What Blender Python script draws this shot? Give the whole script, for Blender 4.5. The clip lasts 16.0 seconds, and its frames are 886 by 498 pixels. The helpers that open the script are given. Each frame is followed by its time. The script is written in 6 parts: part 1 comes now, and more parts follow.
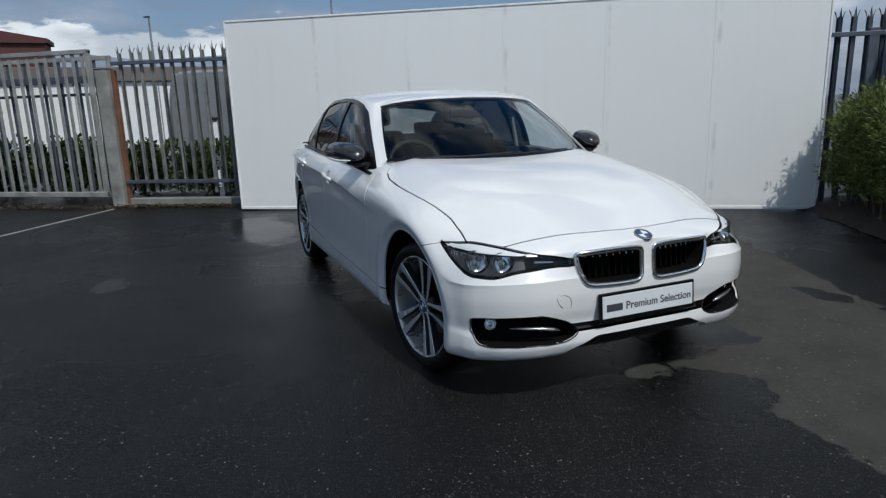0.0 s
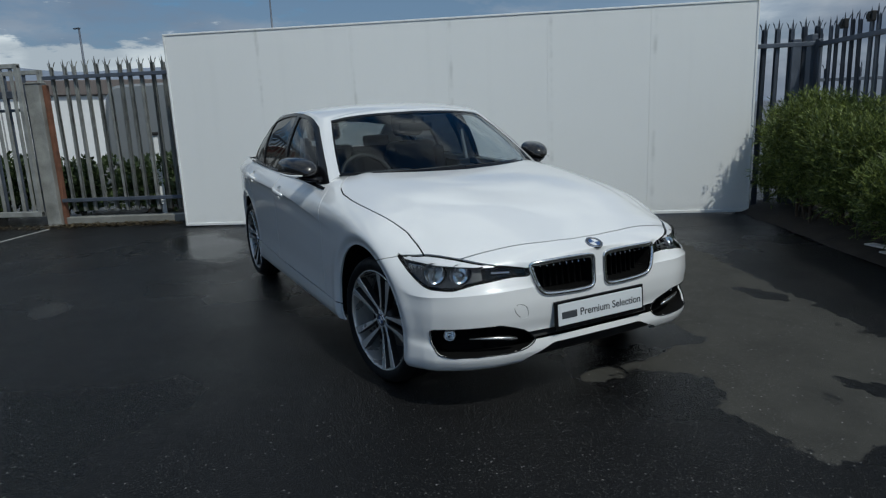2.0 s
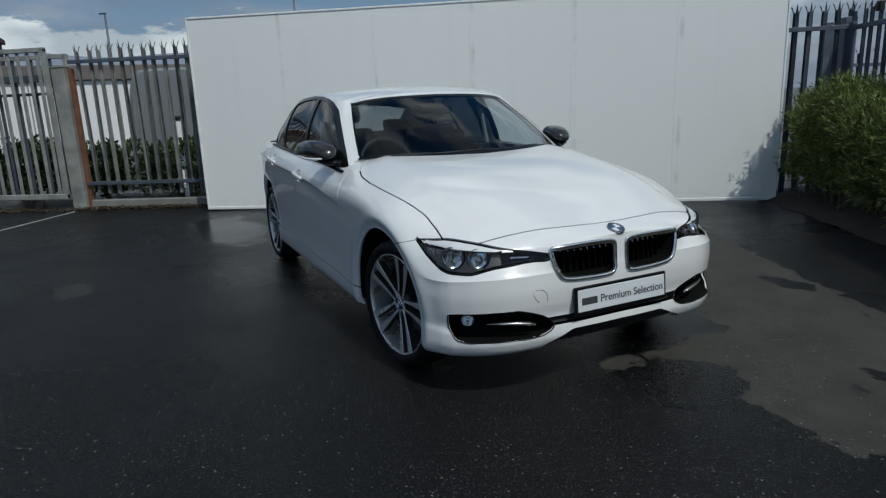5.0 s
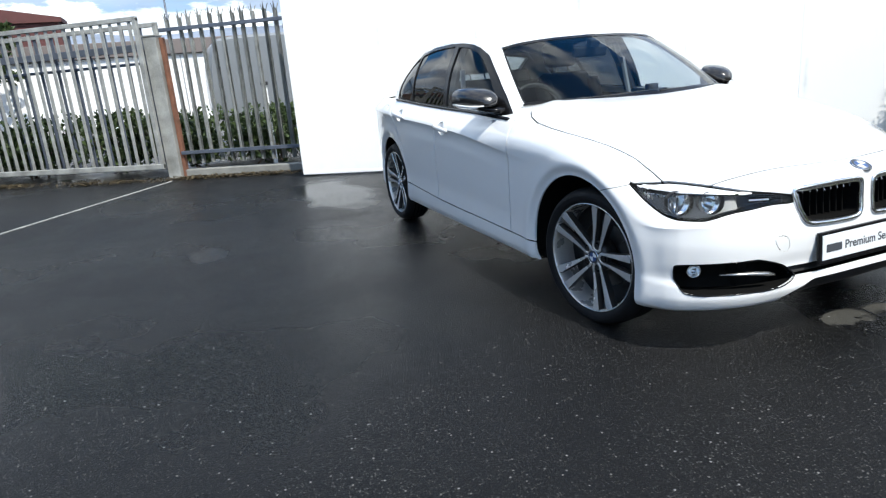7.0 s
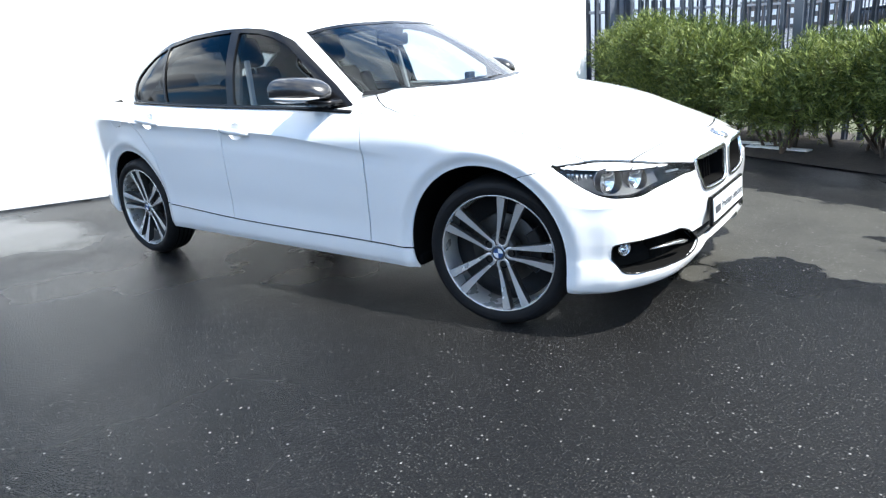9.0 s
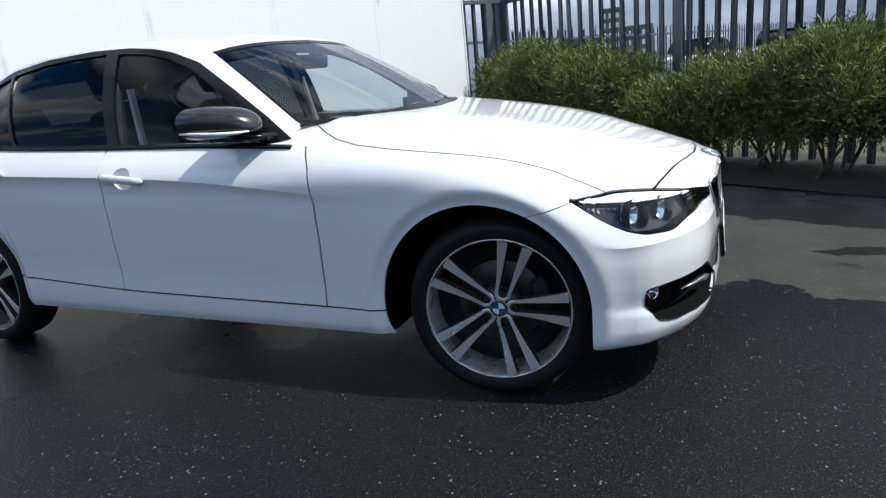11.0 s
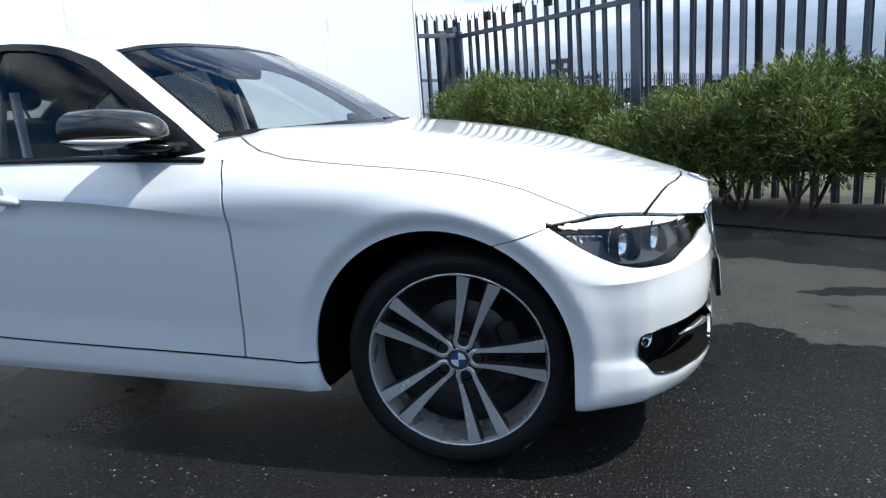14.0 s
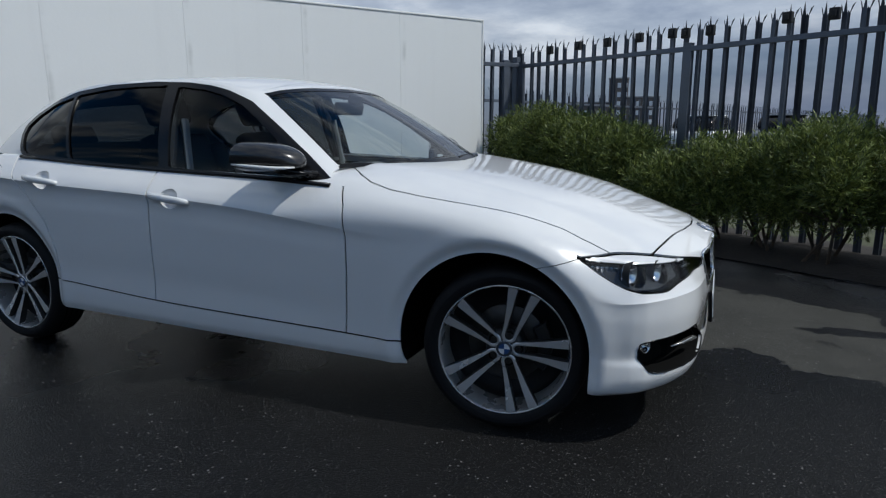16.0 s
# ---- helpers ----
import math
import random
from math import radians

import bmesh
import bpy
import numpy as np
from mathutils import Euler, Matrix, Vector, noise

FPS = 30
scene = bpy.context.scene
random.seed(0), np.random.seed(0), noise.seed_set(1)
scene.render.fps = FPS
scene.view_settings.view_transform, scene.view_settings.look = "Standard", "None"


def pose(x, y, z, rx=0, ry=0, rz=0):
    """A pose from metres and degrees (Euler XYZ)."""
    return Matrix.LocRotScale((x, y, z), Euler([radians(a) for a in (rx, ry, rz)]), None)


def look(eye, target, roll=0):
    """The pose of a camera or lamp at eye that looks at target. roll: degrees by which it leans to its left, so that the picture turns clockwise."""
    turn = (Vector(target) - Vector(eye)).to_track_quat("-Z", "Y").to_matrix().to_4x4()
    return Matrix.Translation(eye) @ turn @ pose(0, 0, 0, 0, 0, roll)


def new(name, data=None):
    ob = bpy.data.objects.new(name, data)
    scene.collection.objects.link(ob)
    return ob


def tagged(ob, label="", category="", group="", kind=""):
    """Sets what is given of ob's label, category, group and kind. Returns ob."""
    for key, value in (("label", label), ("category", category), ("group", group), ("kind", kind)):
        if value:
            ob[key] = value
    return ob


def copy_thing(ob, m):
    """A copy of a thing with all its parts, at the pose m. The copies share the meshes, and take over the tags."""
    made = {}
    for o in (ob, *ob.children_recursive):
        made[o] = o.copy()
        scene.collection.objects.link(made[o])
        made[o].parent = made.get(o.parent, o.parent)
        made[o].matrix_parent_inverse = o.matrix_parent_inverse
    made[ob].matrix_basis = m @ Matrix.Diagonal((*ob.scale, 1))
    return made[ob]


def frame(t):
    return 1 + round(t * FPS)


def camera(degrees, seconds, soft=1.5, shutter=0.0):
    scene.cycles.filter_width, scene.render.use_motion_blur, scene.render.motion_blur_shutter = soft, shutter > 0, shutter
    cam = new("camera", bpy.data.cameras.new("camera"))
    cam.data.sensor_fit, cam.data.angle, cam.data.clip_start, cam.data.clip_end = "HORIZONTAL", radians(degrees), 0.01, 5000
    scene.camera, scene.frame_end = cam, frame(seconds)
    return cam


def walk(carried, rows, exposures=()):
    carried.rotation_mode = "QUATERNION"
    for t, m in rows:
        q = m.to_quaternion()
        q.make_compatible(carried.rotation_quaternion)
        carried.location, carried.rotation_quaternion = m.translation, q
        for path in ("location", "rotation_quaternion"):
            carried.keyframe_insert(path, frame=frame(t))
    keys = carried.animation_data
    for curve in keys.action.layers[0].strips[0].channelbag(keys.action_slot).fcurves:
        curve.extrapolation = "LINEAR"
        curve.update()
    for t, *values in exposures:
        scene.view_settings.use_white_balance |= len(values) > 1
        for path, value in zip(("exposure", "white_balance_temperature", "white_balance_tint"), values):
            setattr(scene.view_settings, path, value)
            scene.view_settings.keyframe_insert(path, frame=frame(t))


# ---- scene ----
cam = camera(69.5, 16.0, soft=1.25)
PATH = [
    (0, (2.921, -1.916, 1.323), (1.121, -1.161, 0.887), -1.8),
    (0.5, (2.893, -1.925, 1.327), (1.143, -1.075, 0.861), -2.5),
    (1, (2.895, -1.945, 1.336), (1.157, -1.065, 0.883), -2.5),
    (1.5, (2.915, -1.959, 1.34), (1.185, -1.057, 0.902), -2.2),
    (2, (2.931, -1.966, 1.348), (1.196, -1.061, 0.935), -2.5),
    (2.5, (2.927, -1.965, 1.344), (1.185, -1.074, 0.934), -2.4),
    (3, (2.922, -1.962, 1.342), (1.179, -1.076, 0.918), -2.2),
    (5.5, (2.898, -1.946, 1.317), (1.135, -1.118, 0.865), -2.7),
    (6, (2.839, -2.082, 1.306), (1.062, -1.276, 0.869), -3.7),
    (6.5, (2.703, -2.311, 1.301), (0.936, -1.501, 0.831), -3.3),
    (7, (2.429, -2.506, 1.237), (0.633, -1.812, 0.697), -4.7),
    (7.5, (2.159, -2.668, 1.211), (0.486, -1.764, 0.592), -4.3),
    (8, (1.898, -2.904, 1.238), (0.513, -1.584, 0.655), -5.6),
    (8.5, (1.666, -2.997, 1.201), (0.344, -1.634, 0.574), -6.0),
    (9, (1.421, -3.03, 1.175), (0.249, -1.519, 0.589), -4.9),
    (9.5, (1.169, -3.081, 1.206), (0.282, -1.385, 0.624), -4.7),
    (9.7, (1.086, -3.094, 1.196), (0.29, -1.342, 0.651), -6.7),
    (11.8, (0.589, -2.595, 1.114), (-0.173, -0.825, 0.58), -4.7),
    (12, (0.567, -2.547, 1.091), (-0.131, -0.765, 0.509), -4.7),
    (12.5, (0.52, -2.387, 0.982), (-0.198, -0.614, 0.399), -1.3),
    (13, (0.504, -2.342, 0.95), (-0.239, -0.582, 0.36), -2.3),
    (13.5, (0.52, -2.366, 0.984), (-0.22, -0.587, 0.447), -3.0),
    (14, (0.562, -2.456, 1.025), (-0.091, -0.612, 0.613), -4.5),
    (14.5, (0.613, -2.651, 1.086), (-0.029, -0.787, 0.752), -5.6),
    (15, (0.686, -2.789, 1.164), (0.017, -0.935, 0.822), -3.1),
    (15.5, (0.763, -2.97, 1.2), (0.034, -1.137, 0.873), -2.1),
    (16, (0.724, -3.085, 1.195), (-0.055, -1.284, 0.81), -0.1),
]
EXPOSURES = [(0.0, -0.50, 6250, 6), (0.5, -0.62, 6250, 6), (1.0, -0.62, 6250, 6), (2.0, -0.80, 6150, 2), (3.0, -0.87, 6080, 0), (5.5, -0.68, 6250, 4), (6.0, -0.42, 6250, 6), (6.5, -0.1, 6320, 6), (7.0, 0.75, 6370, 6), (7.5, 1.65, 6370, 6),
             (8.0, 1.42, 6370, 6), (8.5, 1.12, 6370, 6), (9.0, 1.62, 6370, 6), (9.5, 1.08, 6320, 6), (9.7, 0.8, 6320, 6), (11.8, 0.35, 6250, 6), (12.5, 1.03, 6250, 6), (13.0, 1.64, 6250, 6), (13.5, 1.65, 6250, 6), (14.0, 0.6, 6200, 6),
             (14.5, -0.5, 6160, 6), (15.0, -0.45, 6160, 6), (15.5, -0.62, 6160, 6), (16.0, -0.55, 6160, 6)]
walk(cam, [(t, look(eye, target, roll)) for t, eye, target, roll in PATH], EXPOSURES)

# ---- world and sun ----
world = bpy.data.worlds.new("world")
scene.world = world
world.use_nodes = True
wn, wl = world.node_tree.nodes, world.node_tree.links
SUN_EL, SUN_AZ = 54.0, 6.0  # degrees above the ground, and from +x towards +y
sky = wn.new("ShaderNodeTexSky")
sky.sky_type, sky.sun_disc = "NISHITA", False
sky.sun_elevation, sky.sun_rotation = radians(SUN_EL), radians(90 - SUN_AZ)
sky.dust_density, sky.ozone_density = 0.4, 3.0
coords = wn.new("ShaderNodeTexCoord")
stretch = wn.new("ShaderNodeMapping")
stretch.inputs["Scale"].default_value = (1.0, 1.0, 3.2)
stretch.inputs["Location"].default_value = (0.35, 0.1, 0.2)
clouds = wn.new("ShaderNodeTexNoise")
clouds.inputs["Scale"].default_value, clouds.inputs["Detail"].default_value, clouds.inputs["Roughness"].default_value = 2.6, 11.0, 0.6
cover = wn.new("ShaderNodeValToRGB")
cover.color_ramp.elements[0].position, cover.color_ramp.elements[1].position = 0.465, 0.555
shade = wn.new("ShaderNodeTexNoise")
shade.inputs["Scale"].default_value, shade.inputs["Detail"].default_value = 4.0, 6.0
tone = wn.new("ShaderNodeValToRGB")
tone.color_ramp.elements[0].position, tone.color_ramp.elements[1].position = 0.38, 0.66
tone.color_ramp.elements[0].color, tone.color_ramp.elements[1].color = (2.4, 2.7, 3.3, 1), (8.6, 8.9, 9.2, 1)
deep = wn.new("ShaderNodeHueSaturation")
deep.inputs["Saturation"].default_value, deep.inputs["Value"].default_value = 1.35, 0.80
blend = wn.new("ShaderNodeMix")
blend.data_type = "RGBA"
for a, b in ((coords.outputs["Generated"], stretch.inputs["Vector"]), (stretch.outputs["Vector"], clouds.inputs["Vector"]), (stretch.outputs["Vector"], shade.inputs["Vector"]),
             (clouds.outputs["Fac"], cover.inputs["Fac"]), (shade.outputs["Fac"], tone.inputs["Fac"]), (cover.outputs["Color"], blend.inputs["Factor"]),
             (sky.outputs["Color"], deep.inputs["Color"]), (deep.outputs["Color"], blend.inputs["A"]), (tone.outputs["Color"], blend.inputs["B"])):
    wl.new(a, b)
# a rain bank low over the horizon ahead of the car
facing = wn.new("ShaderNodeVectorMath")
facing.operation, facing.inputs[1].default_value = "DOT_PRODUCT", (0.30, 0.95, 0.0)
up = wn.new("ShaderNodeSeparateXYZ")
ragged = wn.new("ShaderNodeMath")
ragged.operation, ragged.inputs[1].default_value, ragged.inputs[2].default_value = "MULTIPLY_ADD", 0.24, -0.12
height, bearing, bank = wn.new("ShaderNodeMath"), wn.new("ShaderNodeMapRange"), wn.new("ShaderNodeMath")
height.operation, bank.operation = "ADD", "MULTIPLY"
level, roof = wn.new("ShaderNodeMapRange"), wn.new("ShaderNodeMapRange")
for k, low, high, a, b in ((level, 0.22, 0.02, 0.0, 1.0), (bearing, 0.25, 0.65, 0.0, 1.0), (roof, 0.75, 0.35, 0.0, 0.85)):
    k.interpolation_type = "SMOOTHSTEP"
    for i, v in enumerate((low, high, a, b)):
        k.inputs[i + 1].default_value = v
rain = wn.new("ShaderNodeMix")
rain.data_type = "RGBA"
depth = wn.new("ShaderNodeMix")
depth.data_type = "RGBA"
depth.inputs["B"].default_value = (1.15, 1.42, 2.2, 1)
soft_cloud = wn.new("ShaderNodeValToRGB")
soft_cloud.color_ramp.elements[0].position, soft_cloud.color_ramp.elements[1].position = 0.36, 0.62
soft_cloud.color_ramp.elements[0].color, soft_cloud.color_ramp.elements[1].color = (3.5, 3.8, 4.7, 1), (8.2, 8.4, 8.9, 1)
for a, b in ((coords.outputs["Generated"], facing.inputs[0]), (coords.outputs["Generated"], up.inputs[0]), (shade.outputs["Fac"], ragged.inputs[0]), (ragged.outputs[0], height.inputs[0]),
             (up.outputs["Z"], height.inputs[1]), (height.outputs[0], level.inputs["Value"]), (height.outputs[0], roof.inputs["Value"]), (clouds.outputs["Fac"], soft_cloud.inputs["Fac"]), (soft_cloud.outputs["Color"], depth.inputs["A"]), (level.outputs[0], depth.inputs["Factor"]), (depth.outputs["Result"], rain.inputs["B"]), (facing.outputs["Value"], bearing.inputs["Value"]), (roof.outputs[0], bank.inputs[0]),
             (bearing.outputs[0], bank.inputs[1]), (bank.outputs[0], rain.inputs["Factor"]), (rain.outputs["Result"], wn["Background"].inputs["Color"])):
    wl.new(a, b)
# a heap of white cumulus low over the hills beyond the gate, under a grey-blue sheet
west = wn.new("ShaderNodeVectorMath")
west.operation, west.inputs[1].default_value = "DOT_PRODUCT", (-0.98, 0.05, 0.0)
lumps = wn.new("ShaderNodeTexNoise")
lumps.inputs["Scale"].default_value, lumps.inputs["Detail"].default_value, lumps.inputs["Roughness"].default_value = 9.0, 8.0, 0.6
spread, tops, amount, sheet_amount = (wn.new("ShaderNodeMath") for _ in range(4))
crown, band, side_on = (wn.new("ShaderNodeMapRange") for _ in range(3))
spread.operation, spread.inputs[1].default_value, spread.inputs[2].default_value = "MULTIPLY_ADD", 0.22, -0.11
tops.operation, amount.operation, sheet_amount.operation = "ADD", "MULTIPLY", "MULTIPLY"
band.inputs["To Max"].default_value = 0.75
grey_sheet = wn.new("ShaderNodeMix")
grey_sheet.data_type = "RGBA"
grey_sheet.inputs["B"].default_value = (1.9, 2.5, 3.6, 1)
for k, low, high in ((crown, 0.122, 0.104), (band, 0.225, 0.175), (side_on, 0.62, 0.82)):
    k.interpolation_type = "SMOOTHSTEP"
    k.inputs["From Min"].default_value, k.inputs["From Max"].default_value = low, high
heap = wn.new("ShaderNodeMix")
heap.data_type = "RGBA"
heap_tone = wn.new("ShaderNodeValToRGB")
heap_tone.color_ramp.elements[0].position, heap_tone.color_ramp.elements[1].position = 0.40, 0.60
heap_tone.color_ramp.elements[0].color, heap_tone.color_ramp.elements[1].color = (4.6, 5.0, 5.6, 1), (9.6, 9.8, 10.0, 1)
for a, b in ((coords.outputs["Generated"], west.inputs[0]), (stretch.outputs["Vector"], lumps.inputs["Vector"]), (lumps.outputs["Fac"], spread.inputs[0]), (spread.outputs[0], tops.inputs[0]),
             (up.outputs["Z"], tops.inputs[1]), (tops.outputs[0], crown.inputs["Value"]), (west.outputs["Value"], side_on.inputs["Value"]), (crown.outputs[0], amount.inputs[0]), (side_on.outputs[0], amount.inputs[1]),
             (amount.outputs[0], heap.inputs["Factor"]), (blend.outputs["Result"], grey_sheet.inputs["A"]), (tops.outputs[0], band.inputs["Value"]), (band.outputs[0], sheet_amount.inputs[0]), (side_on.outputs[0], sheet_amount.inputs[1]),
             (sheet_amount.outputs[0], grey_sheet.inputs["Factor"]), (grey_sheet.outputs["Result"], heap.inputs["A"]), (shade.outputs["Fac"], heap_tone.inputs["Fac"]), (heap_tone.outputs["Color"], heap.inputs["B"]), (heap.outputs["Result"], rain.inputs["A"])):
    wl.new(a, b)
wn["Background"].inputs["Strength"].default_value = 0.15
sun = new("sun", bpy.data.lights.new("sun", "SUN"))
sun.data.energy, sun.data.angle, sun.data.color = 3.8, radians(0.6), (1.0, 0.95, 0.88)
sun_way = Vector((math.cos(radians(SUN_EL)) * math.cos(radians(SUN_AZ)), math.cos(radians(SUN_EL)) * math.sin(radians(SUN_AZ)), math.sin(radians(SUN_EL))))
sun.matrix_world = look(sun_way * 30, (0, 0, 0))


# ---- materials ----
def nodes_of(name):
    m = bpy.data.materials.new(name)
    m.use_nodes = True
    t = m.node_tree
    return m, t.nodes, t.links, t.nodes["Principled BSDF"]


def mat(name, color, rough=0.5, metal=0.0, vary=0.12, scale=6.0, bump=0.0, fine=80.0, coat=0.0, rvary=0.0, island=0.0):
    """A surface with stains at one scale, grain at another, and fine relief."""
    m, n, l, b = nodes_of(name)
    tc = n.new("ShaderNodeTexCoord")
    big, small = n.new("ShaderNodeTexNoise"), n.new("ShaderNodeTexNoise")
    big.inputs["Scale"].default_value, big.inputs["Detail"].default_value = scale, 5
    small.inputs["Scale"].default_value, small.inputs["Detail"].default_value = fine, 3
    for t in (big, small):
        l.new(tc.outputs["Object"], t.inputs["Vector"])
    add = n.new("ShaderNodeMath")
    add.operation = "ADD"
    half = n.new("ShaderNodeMath")
    half.operation, half.inputs[1].default_value = "MULTIPLY", 0.5
    l.new(big.outputs["Fac"], add.inputs[0])
    l.new(small.outputs["Fac"], half.inputs[0])
    l.new(half.outputs[0], add.inputs[1])
    ramp = n.new("ShaderNodeMapRange")
    ramp.inputs["From Min"].default_value, ramp.inputs["From Max"].default_value = 0.45, 1.05
    ramp.inputs["To Min"].default_value, ramp.inputs["To Max"].default_value = 1 - vary, 1 + vary
    l.new(add.outputs[0], ramp.inputs["Value"])
    val = ramp.outputs[0]
    if island:
        geo = n.new("ShaderNodeNewGeometry")
        spread = n.new("ShaderNodeMapRange")
        spread.inputs["To Min"].default_value, spread.inputs["To Max"].default_value = 1 - island, 1 + island
        l.new(geo.outputs["Random Per Island"], spread.inputs["Value"])
        mul = n.new("ShaderNodeMath")
        mul.operation = "MULTIPLY"
        l.new(val, mul.inputs[0])
        l.new(spread.outputs[0], mul.inputs[1])
        val = mul.outputs[0]
    tint = n.new("ShaderNodeHueSaturation")
    tint.inputs["Color"].default_value = (*color, 1)
    l.new(val, tint.inputs["Value"])
    l.new(tint.outputs["Color"], b.inputs["Base Color"])
    b.inputs["Roughness"].default_value, b.inputs["Metallic"].default_value = rough, metal
    b.inputs["Coat Weight"].default_value, b.inputs["Coat Roughness"].default_value = coat, 0.05
    if rvary:
        rr = n.new("ShaderNodeMapRange")
        rr.inputs["From Min"].default_value, rr.inputs["From Max"].default_value = 0.35, 0.65
        rr.inputs["To Min"].default_value, rr.inputs["To Max"].default_value = max(rough - rvary, 0.02), rough + rvary
        l.new(big.outputs["Fac"], rr.inputs["Value"])
        l.new(rr.outputs[0], b.inputs["Roughness"])
    if bump:
        bp = n.new("ShaderNodeBump")
        bp.inputs["Strength"].default_value, bp.inputs["Distance"].default_value = bump, 0.01
        l.new(small.outputs["Fac"], bp.inputs["Height"])
        l.new(bp.outputs["Normal"], b.inputs["Normal"])
    return m


def glass(name, tint, gloss=0.03, rough=0.0):
    """Thin glass: a tinted see-through sheet with a clear reflection."""
    m, n, l, b = nodes_of(name)
    n.remove(b)
    see, shine, mix, fres = n.new("ShaderNodeBsdfTransparent"), n.new("ShaderNodeBsdfGlossy"), n.new("ShaderNodeMixShader"), n.new("ShaderNodeLayerWeight")
    fres.inputs["Blend"].default_value = 0.5
    steep = n.new("ShaderNodeMath")
    steep.operation, steep.inputs[1].default_value = "POWER", 4.5
    see.inputs["Color"].default_value = (*tint, 1)
    shine.inputs["Roughness"].default_value = rough
    boost = n.new("ShaderNodeMath")
    boost.operation, boost.inputs[1].default_value = "ADD", gloss
    l.new(fres.outputs["Facing"], steep.inputs[0])
    l.new(steep.outputs[0], boost.inputs[0])
    l.new(boost.outputs[0], mix.inputs["Fac"])
    l.new(see.outputs[0], mix.inputs[1])
    l.new(shine.outputs[0], mix.inputs[2])
    l.new(mix.outputs[0], n["Material Output"].inputs["Surface"])
    return m


def ground_material():
    """Wet dark asphalt with pale chippings, a drier silted patch and smoother wet spots."""
    m, n, l, b = nodes_of("wet_asphalt")

    def op(kind, a, c=None, clamp=False):
        k = n.new("ShaderNodeMath")
        k.operation, k.use_clamp = kind, clamp
        for i, v in enumerate((a, c)):
            if v is None:
                continue
            if isinstance(v, (int, float)):
                k.inputs[i].default_value = v
            else:
                l.new(v, k.inputs[i])
        return k.outputs[0]

    def rng(v, a, c, d=0.0, e=1.0, kind="SMOOTHSTEP"):
        k = n.new("ShaderNodeMapRange")
        k.interpolation_type = kind
        for i, x in enumerate((a, c, d, e)):
            k.inputs[i + 1].default_value = x
        l.new(v, k.inputs[0])
        return k.outputs[0]

    def tex(scale, detail=4, rough=0.5):
        k = n.new("ShaderNodeTexNoise")
        k.inputs["Scale"].default_value, k.inputs["Detail"].default_value, k.inputs["Roughness"].default_value = scale, detail, rough
        l.new(geo.outputs["Position"], k.inputs["Vector"])
        return k.outputs["Fac"]

    geo = n.new("ShaderNodeNewGeometry")
    xyz = n.new("ShaderNodeSeparateXYZ")
    l.new(geo.outputs["Position"], xyz.inputs[0])
    x, y = xyz.outputs["X"], xyz.outputs["Y"]
    wob = op("SUBTRACT", tex(1.7, 6, 0.62), 0.5)
    wob2 = op("SUBTRACT", tex(6.0, 5, 0.6), 0.5)
    # the silted patch: ahead of the front bumper, towards the hedge
    yy = op("ADD", op("ADD", y, op("MULTIPLY", wob, 0.25)), op("MULTIPLY", wob2, 0.24))
    xx = op("ADD", op("ADD", x, op("MULTIPLY", wob, -0.25)), op("MULTIPLY", wob2, 0.22))

    def blob(cx, cy, rx, ry):
        ex, ey = op("DIVIDE", op("SUBTRACT", xx, cx), rx), op("DIVIDE", op("SUBTRACT", yy, cy), ry)
        return op("SUBTRACT", 1.0, op("SQRT", op("ADD", op("MULTIPLY", ex, ex), op("MULTIPLY", ey, ey))))

    edge = op("MINIMUM", op("SUBTRACT", yy, 0.30), op("MAXIMUM", op("SUBTRACT", xx, 0.52), op("SUBTRACT", yy, 1.0)))
    edge = op("MINIMUM", edge, op("SUBTRACT", 1.70, xx))
    edge = op("MINIMUM", edge, op("SUBTRACT", 2.10, op("ADD", op("MULTIPLY", xx, 0.422), op("MULTIPLY", yy, 0.906))))
    edge = op("MAXIMUM", edge, op("MULTIPLY", blob(0.57, 0.15, 0.08, 0.14), 0.1))
    # wet inlets that reach into it
    for cx, cy, rx, ry in ((1.56, 1.10, 0.30, 0.085), (0.88, 0.36, 0.26, 0.15), (0.10, 2.05, 0.22, 0.09)):
        edge = op("MINIMUM", edge, op("MULTIPLY", blob(cx, cy, rx, ry), -0.2))
    patch = rng(edge, 0.0, 0.022)
    hole = rng(op("ADD", wob, op("MULTIPLY", wob2, 0.4)), 0.13, 0.19, 0.0, 0.7)
    patch = op("MULTIPLY", patch, op("SUBTRACT", 1.0, hole), clamp=True)
    # smooth wet spots along the foot of the hoarding
    px, py = op("SUBTRACT", x, -4.7), op("SUBTRACT", y, -1.05)
    far = op("SQRT", op("ADD", op("MULTIPLY", op("MULTIPLY", px, px), 0.35), op("MULTIPLY", op("MULTIPLY", py, py), 2.2)))
    spot = rng(op("ADD", far, op("MULTIPLY", wob, 0.8)), 0.75, 0.45)
    qx, qy = op("SUBTRACT", x, -2.68), op("SUBTRACT", y, -2.48)
    pool = op("SQRT", op("ADD", op("MULTIPLY", qx, qx), op("MULTIPLY", op("MULTIPLY", qy, qy), 2.5)))
    spot = op("MAXIMUM", spot, rng(op("ADD", pool, op("MULTIPLY", wob2, 0.25)), 0.30, 0.16, 0.0, 0.8))
    grain = tex(230, 2)
    stones = n.new("ShaderNodeTexVoronoi")
    stones.inputs["Scale"].default_value = 74
    l.new(geo.outputs["Position"], stones.inputs["Vector"])
    pick = n.new("ShaderNodeSeparateColor")
    l.new(stones.outputs["Color"], pick.inputs[0])
    fine = n.new("ShaderNodeTexVoronoi")
